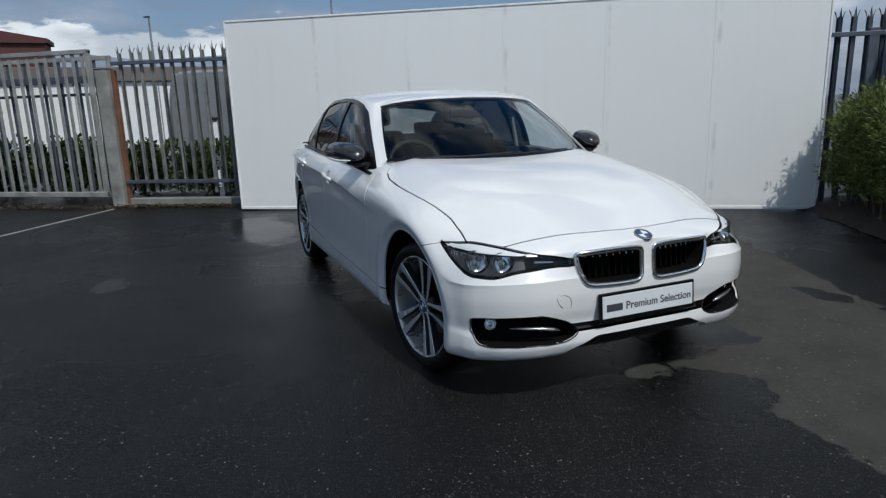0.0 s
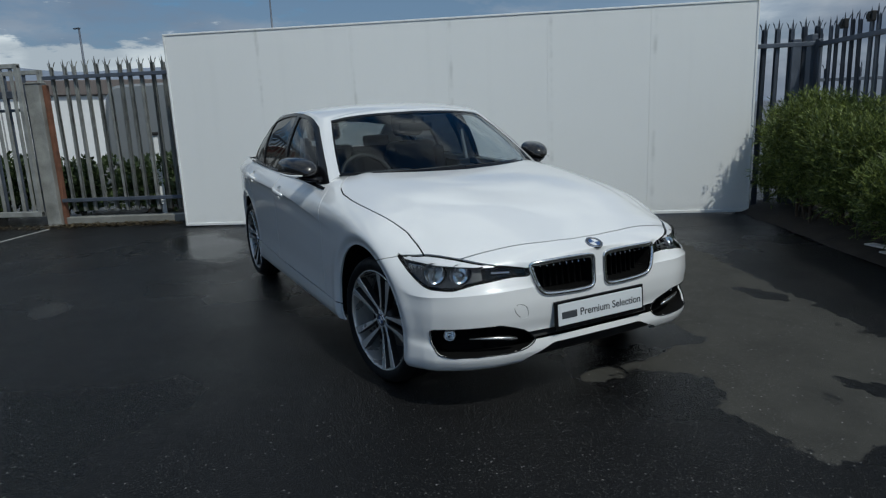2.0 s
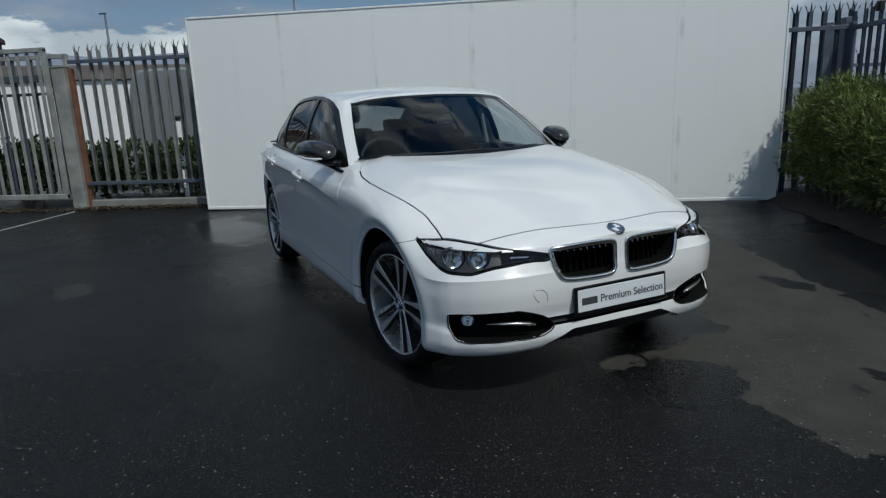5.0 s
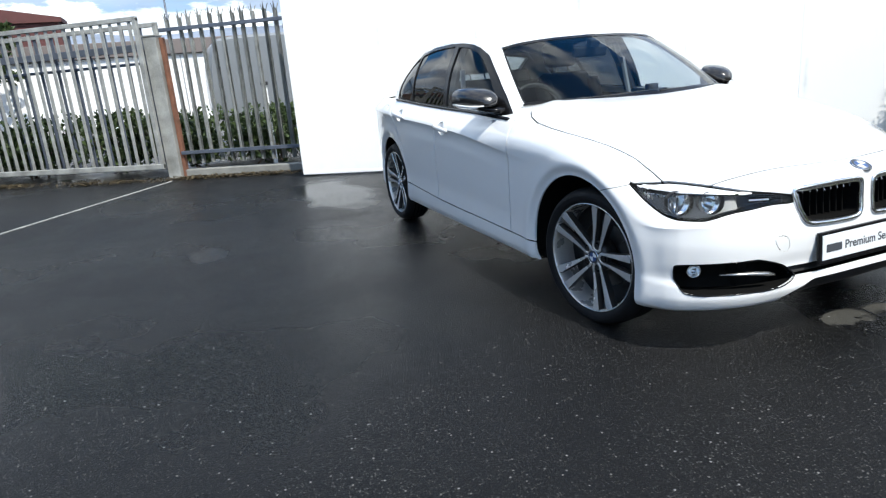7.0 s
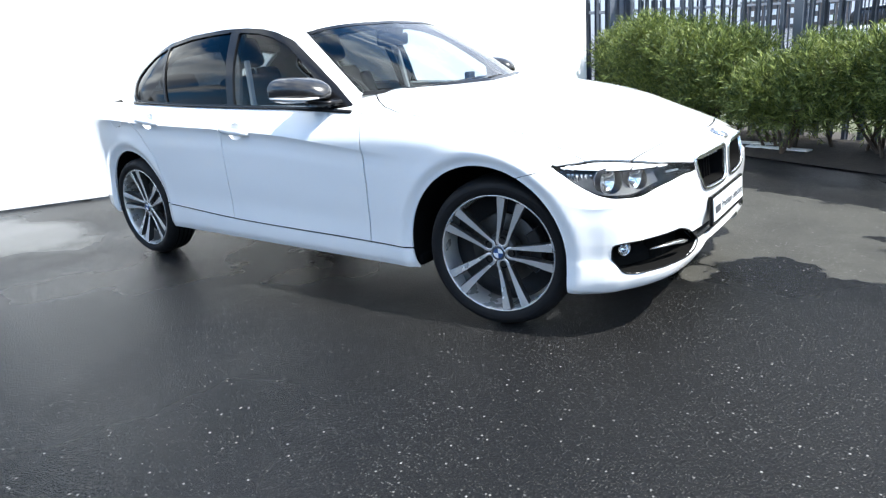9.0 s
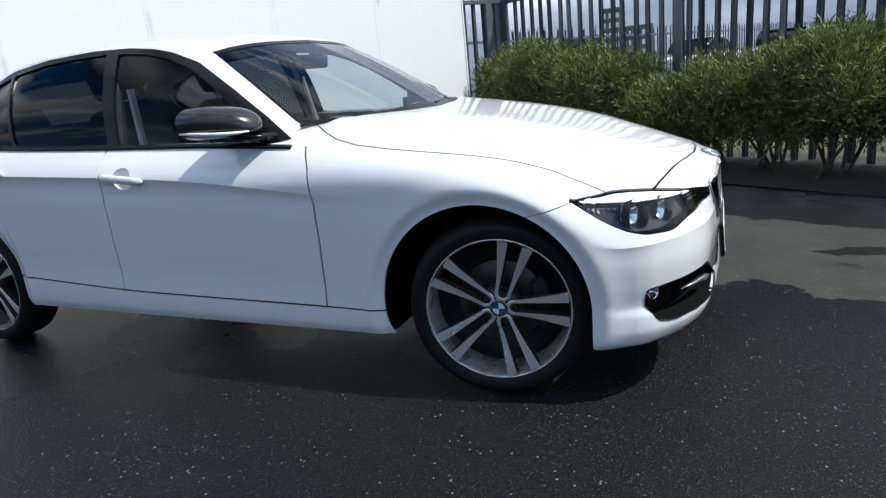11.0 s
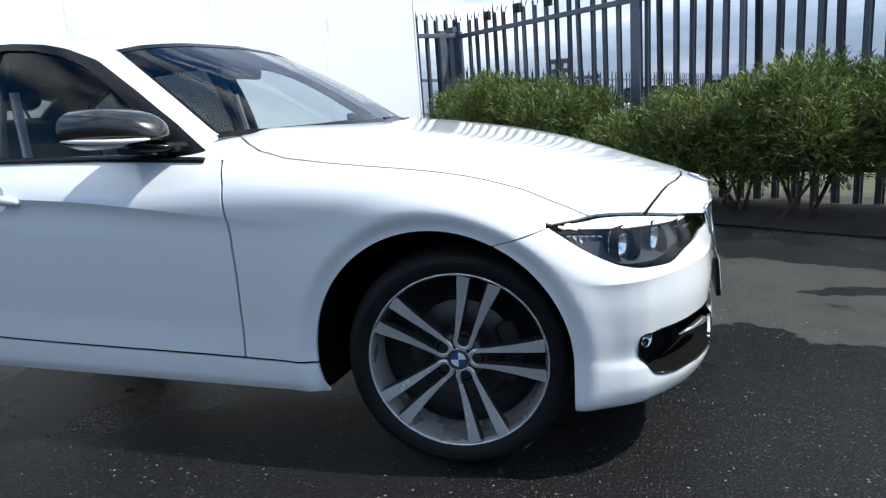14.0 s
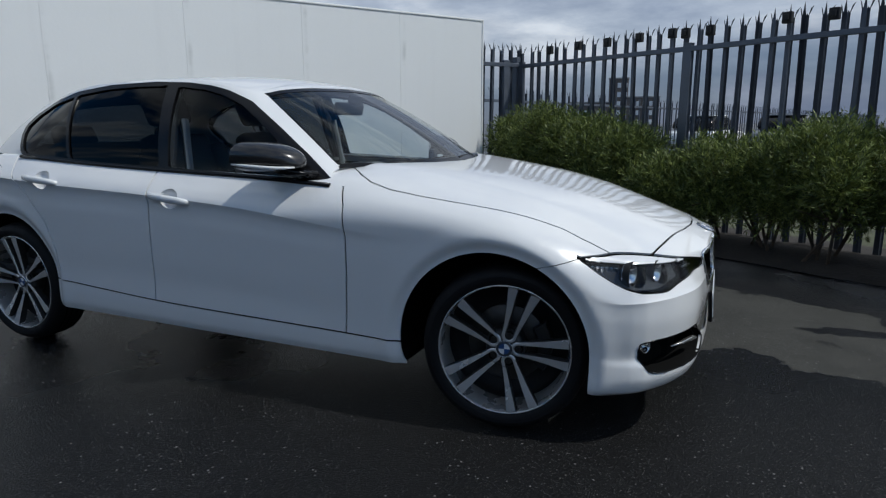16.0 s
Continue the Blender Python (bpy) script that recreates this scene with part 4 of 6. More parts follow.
PANE_R = [(-1.793, 1.372), (-1.80, 1.378), (-2.00, 1.378), (-2.20, 1.370), (-2.425, 1.344), (-2.43, 1.336), (-2.345, 1.028), (-2.33, 1.022), (-2.10, 1.008), (-1.735, 0.997), (-1.73, 1.0)]
PANE_Q = [(-2.453, 1.336), (-2.60, 1.300), (-2.73, 1.236), (-2.785, 1.185), (-2.783, 1.145), (-2.735, 1.062), (-2.70, 1.044), (-2.375, 1.026), (-2.365, 1.03)]
for tag, poly in (("pane_f", PANE_F), ("pane_r", PANE_R), ("pane_q", PANE_Q)):
    roof.carve(lambda v, poly=poly: to_polygon(poly, XZ(v)) + on_side(v), tag, seam=False)
roof.carve(lambda v: to_polygon(DLO, XZ(v)) + on_side(v), "window_frame", seam=False)
screen = lambda v: np.maximum.reduce([v[:, 3] - 2.97, v[:, 4] - 0.965, 0.02 - v[:, 4]])
roof.carve(lambda v: screen(v) + np.where(v[:, 3] < 2.8, 0.045 * (v[:, 4] > 2), 0.0), "screen_all", seam=False)
roof.cut(lambda v: v[:, 3] - 2.89)
roof.cut(lambda v: v[:, 4] - 0.925)
roof.cut(lambda v: v[:, 4] - 0.04)
roof.mark(lambda m: (m[:, 3] < 2.89) & (m[:, 4] < 0.925) & (m[:, 4] > 0.04), "screen", only=("screen_all",))
back = lambda v: np.maximum.reduce([10.75 - v[:, 3], v[:, 4] - 0.95, 0.06 - v[:, 4]])
roof.carve(back, "back_glass", seam=False)
roof.cut(lambda v: v[:, 3] - 3.0)
roof.cut(lambda v: v[:, 4] - 0.02)
roof.mark(lambda m: (m[:, 3] < 3.0) & (m[:, 4] < 0.02), "screen_all")
roof.mark(lambda m: m[:, 0] < 9, "roof")

# ---- the car ----
car = thing("car", "white four-door saloon car with black window trim on wet asphalt", "car")


def panel(name, tags, material=PAINT, sides=(-1, 1), label="", source=None, **more):
    return part_mesh(name, shell_mesh(name, source or shell, tags, sides, **more), material, car, label)


hood = panel("hood", ("hood",), label="white painted bonnet")
bumper = panel("front_bumper", ("bumper",), label="white painted front bumper")
tow = panel("tow_eye_cover", ("tow_cover",), sides=(-1,), lip=0.004)
tow.parent = bumper
panel("rear_bumper", ("bumper_rear",))
panel("boot_lid", ("boot_lid",))
for side in (-1, 1):
    panel("front_wing", ("wing",), sides=(side,))
    door_f = panel("front_door", ("door_f",), sides=(side,))
    door_r = panel("rear_door", ("door_r",), sides=(side,))
    for door, tag in ((door_f, "door_f"), (door_r, "door_r")):
        part_mesh("door_card", shell_mesh("door_card", shell, (tag,), (side,), push=-0.05, lip=0), CABIN, door, "dark inner door trim")
    for (hx, hz), tag, door in zip(HANDLES, ("scoop_f", "scoop_r"), (door_f, door_r)):
        dish = lambda p, hx=hx, hz=hz: np.array((0, -0.030 * max(0.0, 1 - (((p[0] - hx) / 1.25) ** 2 + (p[2] - hz) ** 2) / 0.046 ** 2) ** 0.7, 0))
        part_mesh("handle_scoop", shell_mesh("handle_scoop", shell, (tag,), (side,), shift=dish, lip=0), PAINT, door, "scooped recess behind the handle")
    panel("rear_wing", ("quarter",) + (("fuel_flap",) if side > 0 else ()), sides=(side,))
    panel("sill", ("sill",), sides=(side,))
for side in (-1, 1):
    panel("tail_lamp", ("tail_lamp",), TAIL_RED, (side,), label="dark red tail lamp")
flap = panel("fuel_flap", ("fuel_flap",), sides=(-1,))
# the other side of the bumper has no opening for the tow eye
part_mesh("bumper_patch", shell_mesh("bumper_patch", shell, ("tow_cover", "tow_gap"), (1,), lip=0), PAINT, bumper)
panel("panel_gap", ("gap",), VOID, push=-0.008, lip=0, label="dark shut lines")
panel("panel_gap", ("tow_gap",), VOID, sides=(-1,), push=-0.004, lip=0)
panel("scuttle", ("cowl",), BLACK_MATT, push=-0.012, label="black plastic scuttle below the windscreen")
roof_panel = panel("roof", ("roof",), source=roof, label="white roof with its pillars", lip=0.012)
part_mesh("roof_lining", shell_mesh("roof_lining", roof, ("roof",), push=-0.03, lip=0), LINER, roof_panel, "grey cloth roof lining")
screen_part = panel("windscreen", ("screen",), GLASS, source=roof, push=-0.004, lip=0, label="clear windscreen")
part_mesh("screen_border", shell_mesh("screen_border", roof, ("screen_all",), push=-0.002, lip=0.004), BLACK_GLOSS, screen_part, "black windscreen border")
panel("rear_window", ("back_glass",), GLASS_REAR, source=roof, push=-0.004, lip=0)
for side in (-1, 1):
    frame_part = panel("window_frame", ("window_frame",), BLACK_GLOSS, (side,), source=roof, push=0.002, lip=0.016, label="gloss black window surround")
    for tag, material in (("pane_f", GLASS_SIDE), ("pane_r", GLASS_DARK), ("pane_q", GLASS_DARK)):
        part_mesh("window_pane", shell_mesh("window_pane", roof, (tag,), (side,), push=-0.006, lip=0), material, frame_part,
                  "clear side glass" if tag == "pane_f" else "dark privacy glass")

# black belt strip below the side windows
for side in (-1, 1):
    strip = [(x, side * 0.8185, z) for x, z in ((-0.772, 0.943), (-1.18, 0.966), (-1.70, 0.981), (-2.20, 1.000), (-2.55, 1.020), (-2.71, 1.028))]
    part("belt_strip", tube(strip, 0.010, 8), BLACK_GLOSS, car, smooth=True)

# ---- headlamps ----
for side in (-1, 1):
    lamp = panel("headlamp", ("headlamp", "headlamp_out", "lamp_bowl"), LENS, (side,), push=-0.002, lip=0, label="headlamp with clear cover and dark housing")
    back_push = lambda p: np.array((-0.075, -0.045, -0.01))
    part_mesh("lamp_housing", shell_mesh("lamp_housing", shell, ("headlamp",), (side,), shift=back_push, lip=0), BLACK_GLOSS, lamp, "black lamp housing")
    part_mesh("lamp_bezel", shell_mesh("lamp_bezel", shell, ("headlamp_out",), (side,), shift=lambda p: np.array((-0.031, -0.018, 0.0)), lip=0), BEZEL, lamp, "grey satin bezel behind the lens")
    rim = [(-0.535, 0.712), (-0.40, 0.7225), (-0.267, 0.727), (-0.02, 0.709), (0.12, 0.690), (0.262, 0.668)]

    def on_lamp(p, z):
        """The point of the surface at a place of the lamp's outline."""
        d = lamp_plane(shell.v) - np.array((p, z))
        near = (np.abs(shell.v[:, 0] - 0.45) < 0.36)
        i = np.argmin((d ** 2).sum(1) + 9 * ~near)
        return shell.v[i, :3], shell.v[i, -3:]

    part_mesh("lamp_blade", shell_mesh("lamp_blade", shell, ("blade",), (side,), push=-0.001, lip=0.006), SILVER, lamp, "pale silver blade along the top of the lamp")
    # reflectors: two bowls and a side lamp
    for p, z, r in BOWLS:
        a, n = on_lamp(p, z)
        way = Vector((0.97, side * 0.22, 0.0)).normalized()
        bm = lathe([(0.006, 0.0), (r * 0.3, 0.004), (r * 0.55, 0.012), (r * 0.8, 0.026), (r, 0.046), (r + 0.001, 0.046), (r + 0.001, 0.02)], 18)
        m = Matrix.Translation(Vector((a[0], side * a[1], z)) - way * 0.082) @ way.to_track_quat("Y", "Z").to_matrix().to_4x4()
        bmesh.ops.transform(bm, matrix=m, verts=bm.verts)
        part("reflector", bm, REFLECTOR, lamp, "bright bowl reflector", smooth=True)
        bm = lathe([(r * 0.35, -0.004), (r * 0.9, 0.010), (r + 0.0025, 0.024), (r + 0.0025, 0.0475)], 18)
        bmesh.ops.transform(bm, matrix=m, verts=bm.verts)
        part("bowl_sleeve", bm, BLACK_MATT, lamp, "black sleeve round the bowl", smooth=True)
        bm = bmesh.new()
        bmesh.ops.create_uvsphere(bm, u_segments=16, v_segments=10, radius=r * 0.16)
        bmesh.ops.transform(bm, matrix=Matrix.Translation(Vector((a[0], side * a[1], z)) - way * 0.07), verts=bm.verts)
        part("bulb_cap", bm, CHROME, lamp, smooth=True)
    a, n = on_lamp(-0.37, 0.668)
    for k in range(9):
        bm = bmesh.new()
        a, n = on_lamp(-0.44 + 0.020 * k, 0.672)
        box((0.014, 0.013, 0.022 + 0.005 * k), bevel=0.003, bm=bm, m=Matrix.Translation((a[0] - 0.030, side * (a[1] - 0.020), 0.675 - 0.0042 * k)))
        part("indicator_rib", bm, CHROME, lamp, "bright indicator rib")
    a0, _ = on_lamp(0.10, 0.655)
    a1, _ = on_lamp(0.19, 0.652)
    part("lamp_bar", tube([(a0[0] - 0.012, side * (a0[1] - 0.006), 0.657), (a1[0] - 0.012, side * (a1[1] - 0.006), 0.653)], 0.004, 8), CHROME, lamp)

# ---- grille, intakes, badge and plate ----
for side in (-1, 1):
    grille = panel("kidney_grille", ("kidney_frame",), CHROME, (side,), push=0.004, lip=0.008, label="chrome kidney grille frame with black slats")
    part_mesh("grille_wall", shell_mesh("grille_wall", shell, ("kidney_frame",), (side,), push=-0.004, lip=0.09), VOID, grille, "black wall round the grille")
    # the rounded chrome bead of the frame
    bead = []
    for a, z in KIDNEY:
        d = ((AZ(shell.v) - np.array((a, z))) ** 2).sum(1) + 9 * (shell.v[:, 0] < 0.60)
        bead.append((shell.v[np.argmin(d), 0] + 0.002, side * a, z))
    bead = [tuple((np.array(bead[k - 1]) + 2 * np.array(bead[k]) + np.array(bead[(k + 1) % len(bead)])) / 4) for k in range(len(bead))]
    part("frame_bead", tube(bead + bead[:1], 0.0085, 10, cap=False), CHROME, grille, "rounded chrome bead", smooth=True)
    part_mesh("grille_back", shell_mesh("grille_back", shell, ("kidney_hole",), (side,), shift=lambda p: np.array((-0.09, 0, 0)), lip=0), VOID, grille, "black grille backing")
    for k in range(9):
        a = 0.062 + 0.0335 * k
        x_at = 0.711 - 0.27 * a * a
        bm = box((0.030, 0.0050, 0.140), bevel=0.002, m=Matrix.Translation((x_at - 0.066, side * a, 0.622)) @ pose(0, 0, 0, 0, -5, 0))
        slat = part("slat", bm, VOID, grille, "black slat")
        bm = box((0.006, 0.0055, 0.022), bevel=0.0015, m=Matrix.Translation((x_at - 0.026, side * a, 0.668)) @ pose(0, 0, 0, 0, -22, 0))
        part("slat_tip", bm, CHROME, slat)
    hole = panel("side_intake", ("intake",), VOID, (side,), lip=0, label="black lower air intake", shift=lambda p: np.array((-0.105, -0.035, 0)))
    # walls of the intake
    bm = bmesh.new()
    outer, inner = [], []
    for a, z in INTAKE:
        d = ((AZ(shell.v) - np.array((a, z))) ** 2).sum(1) + 9 * (shell.v[:, 0] < 0.38)
        near = np.argsort(d)[:6]
        weight = 1 / (d[near] + 1e-6)
        q = (shell.v[near, :3] * weight[:, None]).sum(0) / weight.sum()
        outer.append(bm.verts.new((q[0] + 0.001, side * a, z)))
        inner.append(bm.verts.new((q[0] - 0.107, side * (a - 0.035), z)))
    for k in range(len(outer)):
        bm.faces.new((outer[k], outer[(k + 1) % len(outer)], inner[(k + 1) % len(inner)], inner[k]))
    ring = [tuple(v.co) for v in outer]
    part("intake_wall", bm, VOID, hole)
    part("intake_surround", tube(ring + ring[:1], 0.0026, 8, cap=False), BLACK_GLOSS, hole, "black intake surround", smooth=True)
    bm = lathe([(0.002, 0.0), (0.014, 0.003), (0.021, 0.014), (0.024, 0.024), (0.028, 0.024), (0.028, 0.0)], 32)
    way = Vector((0.88, side * 0.47, 0.0)).normalized()
    m = Matrix.Translation(Vector((0.532, side * 0.700, 0.374)) - way * 0.040) @ way.to_track_quat("Y", "Z").to_matrix().to_4x4()
    bmesh.ops.transform(bm, matrix=m, verts=bm.verts)
    fog = part("fog_lamp", bm, CHROME, hole, "round chrome fog lamp", smooth=True)
    bm = disc(0.0235, 0.0232, 32)
    bmesh.ops.transform(bm, matrix=m, verts=bm.verts)
    part("lens", bm, LENS, fog)
    bar = [(0.600, side * 0.640, 0.372), (0.636, side * 0.580, 0.374), (0.660, side * 0.522, 0.372), (0.674, side * 0.475, 0.364), (0.680, side * 0.440, 0.354)]
    bm = tube(bar, [0.004, 0.009, 0.012, 0.013, 0.007], 8)
    bmesh.ops.scale(bm, vec=(1, 1, 0.75), space=Matrix.Translation((0, 0, -0.36)), verts=bm.verts)
    part("intake_bar", bm, mat("satin_bar", (0.5, 0.5, 0.5), 0.25, 0.9, 0.05) if side < 0 else bpy.data.materials["satin_bar"], hole, "satin metal bar", smooth=True)
panel("centre_intake", ("slot",), BLACK_MATT, shift=lambda p: np.array((-0.03, 0, 0)), lip=0, label="black slot below the plate")
panel("chin_intake", ("chin",), BLACK_MATT, shift=lambda p: np.array((-0.045, 0, 0)), lip=0, label="black chin intake")


def roundel(parent, m, r):
    """A round badge: dark ring, and blue and white quarters."""
    bm = lathe([(0.0001, 0.0), (r * 0.97, 0.0), (r, 0.002), (r, 0.006), (r * 0.97, 0.0075), (r * 0.66, 0.0065)], 40)
    bmesh.ops.transform(bm, matrix=m, verts=bm.verts)
    badge = part("badge", bm, INK, parent, "round badge with blue and white quarters", smooth=True)
    bm = lathe([(r * 0.95, 0.006), (r * 0.965, 0.0088), (r, 0.0088), (r, 0.0)], 40)
    bmesh.ops.transform(bm, matrix=m, verts=bm.verts)
    part("badge_rim", bm, CHROME, badge, smooth=True)
    for q in range(4):
        bm = bmesh.new()
        at = [(0, 0)] + [(r * 0.66 * math.cos(math.pi / 2 * (q + k / 8)), r * 0.66 * math.sin(math.pi / 2 * (q + k / 8))) for k in range(9)]
        bm.faces.new([bm.verts.new((x, 0.0078, z)) for x, z in at])
        bmesh.ops.transform(bm, matrix=m, verts=bm.verts)
        part("badge_field", bm, (BLUE, WHITE)[q % 2], badge)


roundel(hood, Matrix.Translation((0.679, 0, 0.7305)) @ Vector((0.40, 0, 0.92)).to_track_quat("Y", "Z").to_matrix().to_4x4(), 0.041)
plate = part("number_plate", box((0.016, 0.532, 0.132), bevel=0.005, m=Matrix.Translation((0.727, 0.0, 0.437)) @ pose(0, 0, 0, 0, -4, 0)), BLACK_GLOSS, car, "black plate holder with a white plate")
part("plate_face", box((0.004, 0.506, 0.100), bevel=0.0015, m=Matrix.Translation((0.7358, 0.0, 0.4405)) @ pose(0, 0, 0, 0, -4, 0)), PLATE, plate, "white plate")


def letters(text, size, m, parent, material):
    """Flat letters as a mesh part, centred on m."""
    font = bpy.data.curves.new("letters", "FONT")
    font.body, font.size, font.align_x, font.align_y, font.extrude = text, size, "CENTER", "CENTER", 0.0004
    font.offset = 0.0007
    temp = bpy.data.objects.new("letters", font)
    scene.collection.objects.link(temp)
    me = bpy.data.meshes.new_from_object(temp.evaluated_get(bpy.context.evaluated_depsgraph_get()))
    bpy.data.objects.remove(temp)
    me.transform(m)
    return part_mesh("lettering", me, material, parent, text)


plate_way = Matrix.Translation((0.7386, 0, 0.4405)) @ pose(0, 0, 0, 0, -4, 0) @ Matrix(((0, 0, 1, 0), (1, 0, 0, 0), (0, 1, 0, 0), (0, 0, 0, 1)))
letters("Premium Selection", 0.049, plate_way @ Matrix.Translation((0.056, -0.004, 0)), plate, INK)
part("plate_bar", box((0.086, 0.032, 0.001), m=plate_way @ Matrix.Translation((-0.190, -0.004, 0))), INK, plate, "short dark bar")


# ---- wheels ----
def wheel(at, side, turn, steer=0.0):
    """An alloy wheel with five double spokes; the outside faces -y."""
    w = part("wheel", lathe([(0.2575, 0.028), (0.268, 0.018), (0.285, 0.010), (0.305, 0.014), (0.320, 0.030), (0.328, 0.050), (0.332, 0.075), (0.332, 0.165), (0.328, 0.190), (0.303, 0.222), (0.2575, 0.215), (0.2575, 0.028)], 96),
             RUBBER, car, "low-profile tyre on a grey double-spoke alloy wheel", smooth=True)
    out = pose(at[0], at[1] - side * 0.05, at[2], 0, 0, steer) @ pose(0, side * 0.05, 0) @ (pose(0, 0, 0) if side < 0 else pose(0, 0, 0, 0, 0, 180)) @ pose(0, 0, 0, 0, turn, 0)
    # tread grooves
    for y in (0.072, 0.105, 0.138, 0.168):
        part("tread_groove", lathe([(0.3324, y - 0.004), (0.3326, y), (0.3324, y + 0.004)], 64), VOID, w)
    # raised bead on the sidewall
    part("sidewall_ring", lathe([(0.292, 0.0125), (0.294, 0.0095), (0.297, 0.0125)], 96), RUBBER, w, smooth=True)
    rim = part("rim", lathe([(0.261, 0.030), (0.2615, 0.022), (0.259, 0.0195), (0.2565, 0.0215)], 96), ALLOY, w, "bright turned alloy rim", smooth=True)
    part("rim_well", lathe([(0.2565, 0.0215), (0.2535, 0.026), (0.2515, 0.045), (0.2495, 0.080), (0.247, 0.13), (0.240, 0.195)], 96), RIM_WELL, rim, "satin grey rim well", smooth=True)
    part("barrel", lathe([(0.2435, 0.140), (0.237, 0.197), (0.16, 0.205), (0.05, 0.205)], 72), BARREL, w, "grey inner barrel", smooth=True)
    part("hub", lathe([(0.034, 0.052), (0.060, 0.050), (0.072, 0.058), (0.078, 0.075), (0.080, 0.12), (0.02, 0.13)], 48), ALLOY_DARK, w, "dark grey hub", smooth=True)
    # spokes: two arms each, wide at the rim, folded round the bolt hole at the hub
    for k in range(5):
        spin = pose(0, 0, 0, 0, -72 * k, 0)
        for arm in (-1, 1):
            bm, bm_face = bmesh.new(), bmesh.new()
            rings, face = [], []
            for r, lo, hi, y, back in ((0.050, 0.0160, 0.0290, 0.046, 0.075), (0.074, 0.0168, 0.0310, 0.045, 0.078), (0.108, 0.0180, 0.0355, 0.042, 0.080), (0.157, 0.0200, 0.0440, 0.036, 0.075),
                                       (0.198, 0.0223, 0.0525, 0.029, 0.070), (0.232, 0.0243, 0.0605, 0.024, 0.065), (0.2535, 0.0255, 0.0650, 0.0215, 0.060)):
                c = (lo + hi) / 2
                rr = math.sqrt(max(r * r - c * c, 0)) if r > 0.1 else r
                # a painted body, its inner flank falling away into the pocket
                prof = ((lo - 0.004, y + 0.022), (lo, y + 0.004), (lo + 0.0015, y + 0.0015), (hi - 0.0015, y + 0.0015), (hi, y + 0.004), (hi - 0.002, back), (lo, back))
                rings.append([bm.verts.new((rr, yy, arm * cc)) for cc, yy in prof])
                face.append([bm_face.verts.new((rr, yy, arm * cc)) for cc, yy in ((lo + 0.0004, y + 0.0022), (lo + 0.0012, y), (hi - 0.0012, y + 0.0012), (hi - 0.0002, y + 0.0034))])
            for a, b in zip(rings, rings[1:]):
                for j in range(7):
                    bm.faces.new((a[j], a[(j + 1) % 7], b[(j + 1) % 7], b[j]))
            bm.faces.new(rings[0])
            bm.faces.new(rings[-1])
            for a, b in zip(face, face[1:]):
                for j in range(3):
                    bm_face.faces.new((a[j], a[j + 1], b[j + 1], b[j]))
            for mesh, material, label in ((bm, ALLOY_DARK, "grey painted spoke"), (bm_face, ALLOY, "bright turned spoke face")):
                bmesh.ops.recalc_face_normals(mesh, faces=mesh.faces[:])
                bmesh.ops.transform(mesh, matrix=spin, verts=mesh.verts)
                part("spoke" if mesh is bm else "spoke_face", mesh, material, w, label)
        # the turned face runs round the bolt hole in a loop
        bm = bmesh.new()
        rings = []
        for q in range(15):
            t = math.pi * (0.5 + q / 14)
            rings.append([bm.verts.new((0.055 + r * math.cos(t), y, r * math.sin(t))) for r, y in ((0.0165, 0.056), (0.0165, 0.0475), (0.0178, 0.0458), (0.0285, 0.0466), (0.0298, 0.0495), (0.0298, 0.060))])
        for a, b in zip(rings, rings[1:]):
            for j in range(5):
                bm.faces.new((a[j], a[j + 1], b[j + 1], b[j]))
        bmesh.ops.recalc_face_normals(bm, faces=bm.faces[:])
        bmesh.ops.transform(bm, matrix=spin, verts=bm.verts)
        part("spoke_loop", bm, ALLOY, w, "bright loop round the bolt hole", smooth=True)
        # web at the root of the pair, with the bolt in its well
        bm = prism([(0.040, -0.034), (0.064, -0.030), (0.075, -0.022), (0.081, 0.0), (0.075, 0.022), (0.064, 0.030), (0.040, 0.034)], 0.03, Matrix.Translation((0, 0.056, 0)))
        bmesh.ops.transform(bm, matrix=spin, verts=bm.verts)
        part("spoke_root", bm, ALLOY_DARK, w)
        bm = disc(0.0165, 0.053, 24)
        bmesh.ops.transform(bm, matrix=spin @ Matrix.Translation((0.058, 0, 0)), verts=bm.verts)
        part("bolt_well", bm, VOID, w)
        bm = disc(0.0095, 0.049, 6, back=0.012)
        bmesh.ops.transform(bm, matrix=spin @ Matrix.Translation((0.058, 0, 0)), verts=bm.verts)
        part("bolt", bm, STEEL, w)
    part("brake_disc", lathe([(0.07, 0.125), (0.156, 0.125), (0.158, 0.128), (0.158, 0.145), (0.07, 0.145)], 64), STEEL, w, "steel brake disc", smooth=True)
    arc = [(r * math.cos(radians(t)), r * math.sin(radians(t))) for r, ts in ((0.180, range(-34, 35, 4)), (0.125, range(34, -35, -4))) for t in ts]
    bm = prism(arc, 0.07, Matrix.Translation((0, 0.095, 0)), bevel=0.005)
    bmesh.ops.transform(bm, matrix=pose(0, 0, 0, 0, turn, 0), verts=bm.verts)
    part("brake_caliper", bm, ALLOY_DARK, w, "grey brake caliper")
    roundel(w, Matrix.Translation((0, 0.0485, 0)) @ pose(0, 0, 0, 0, 0, 180), 0.033)
    w.matrix_world = out
    return w


WHEEL_Y = -0.857
for x, spin, out_by in ((0.0, 0.0, 0.0), (-2.815, -28.0, 0.018)):
    wheel((x, WHEEL_Y - out_by, 0.332), -1, spin, 9.0 if x > -1 else 0.0)
    wheel((x, -WHEEL_Y + out_by, 0.332), 1, spin, 9.0 if x > -1 else 0.0)

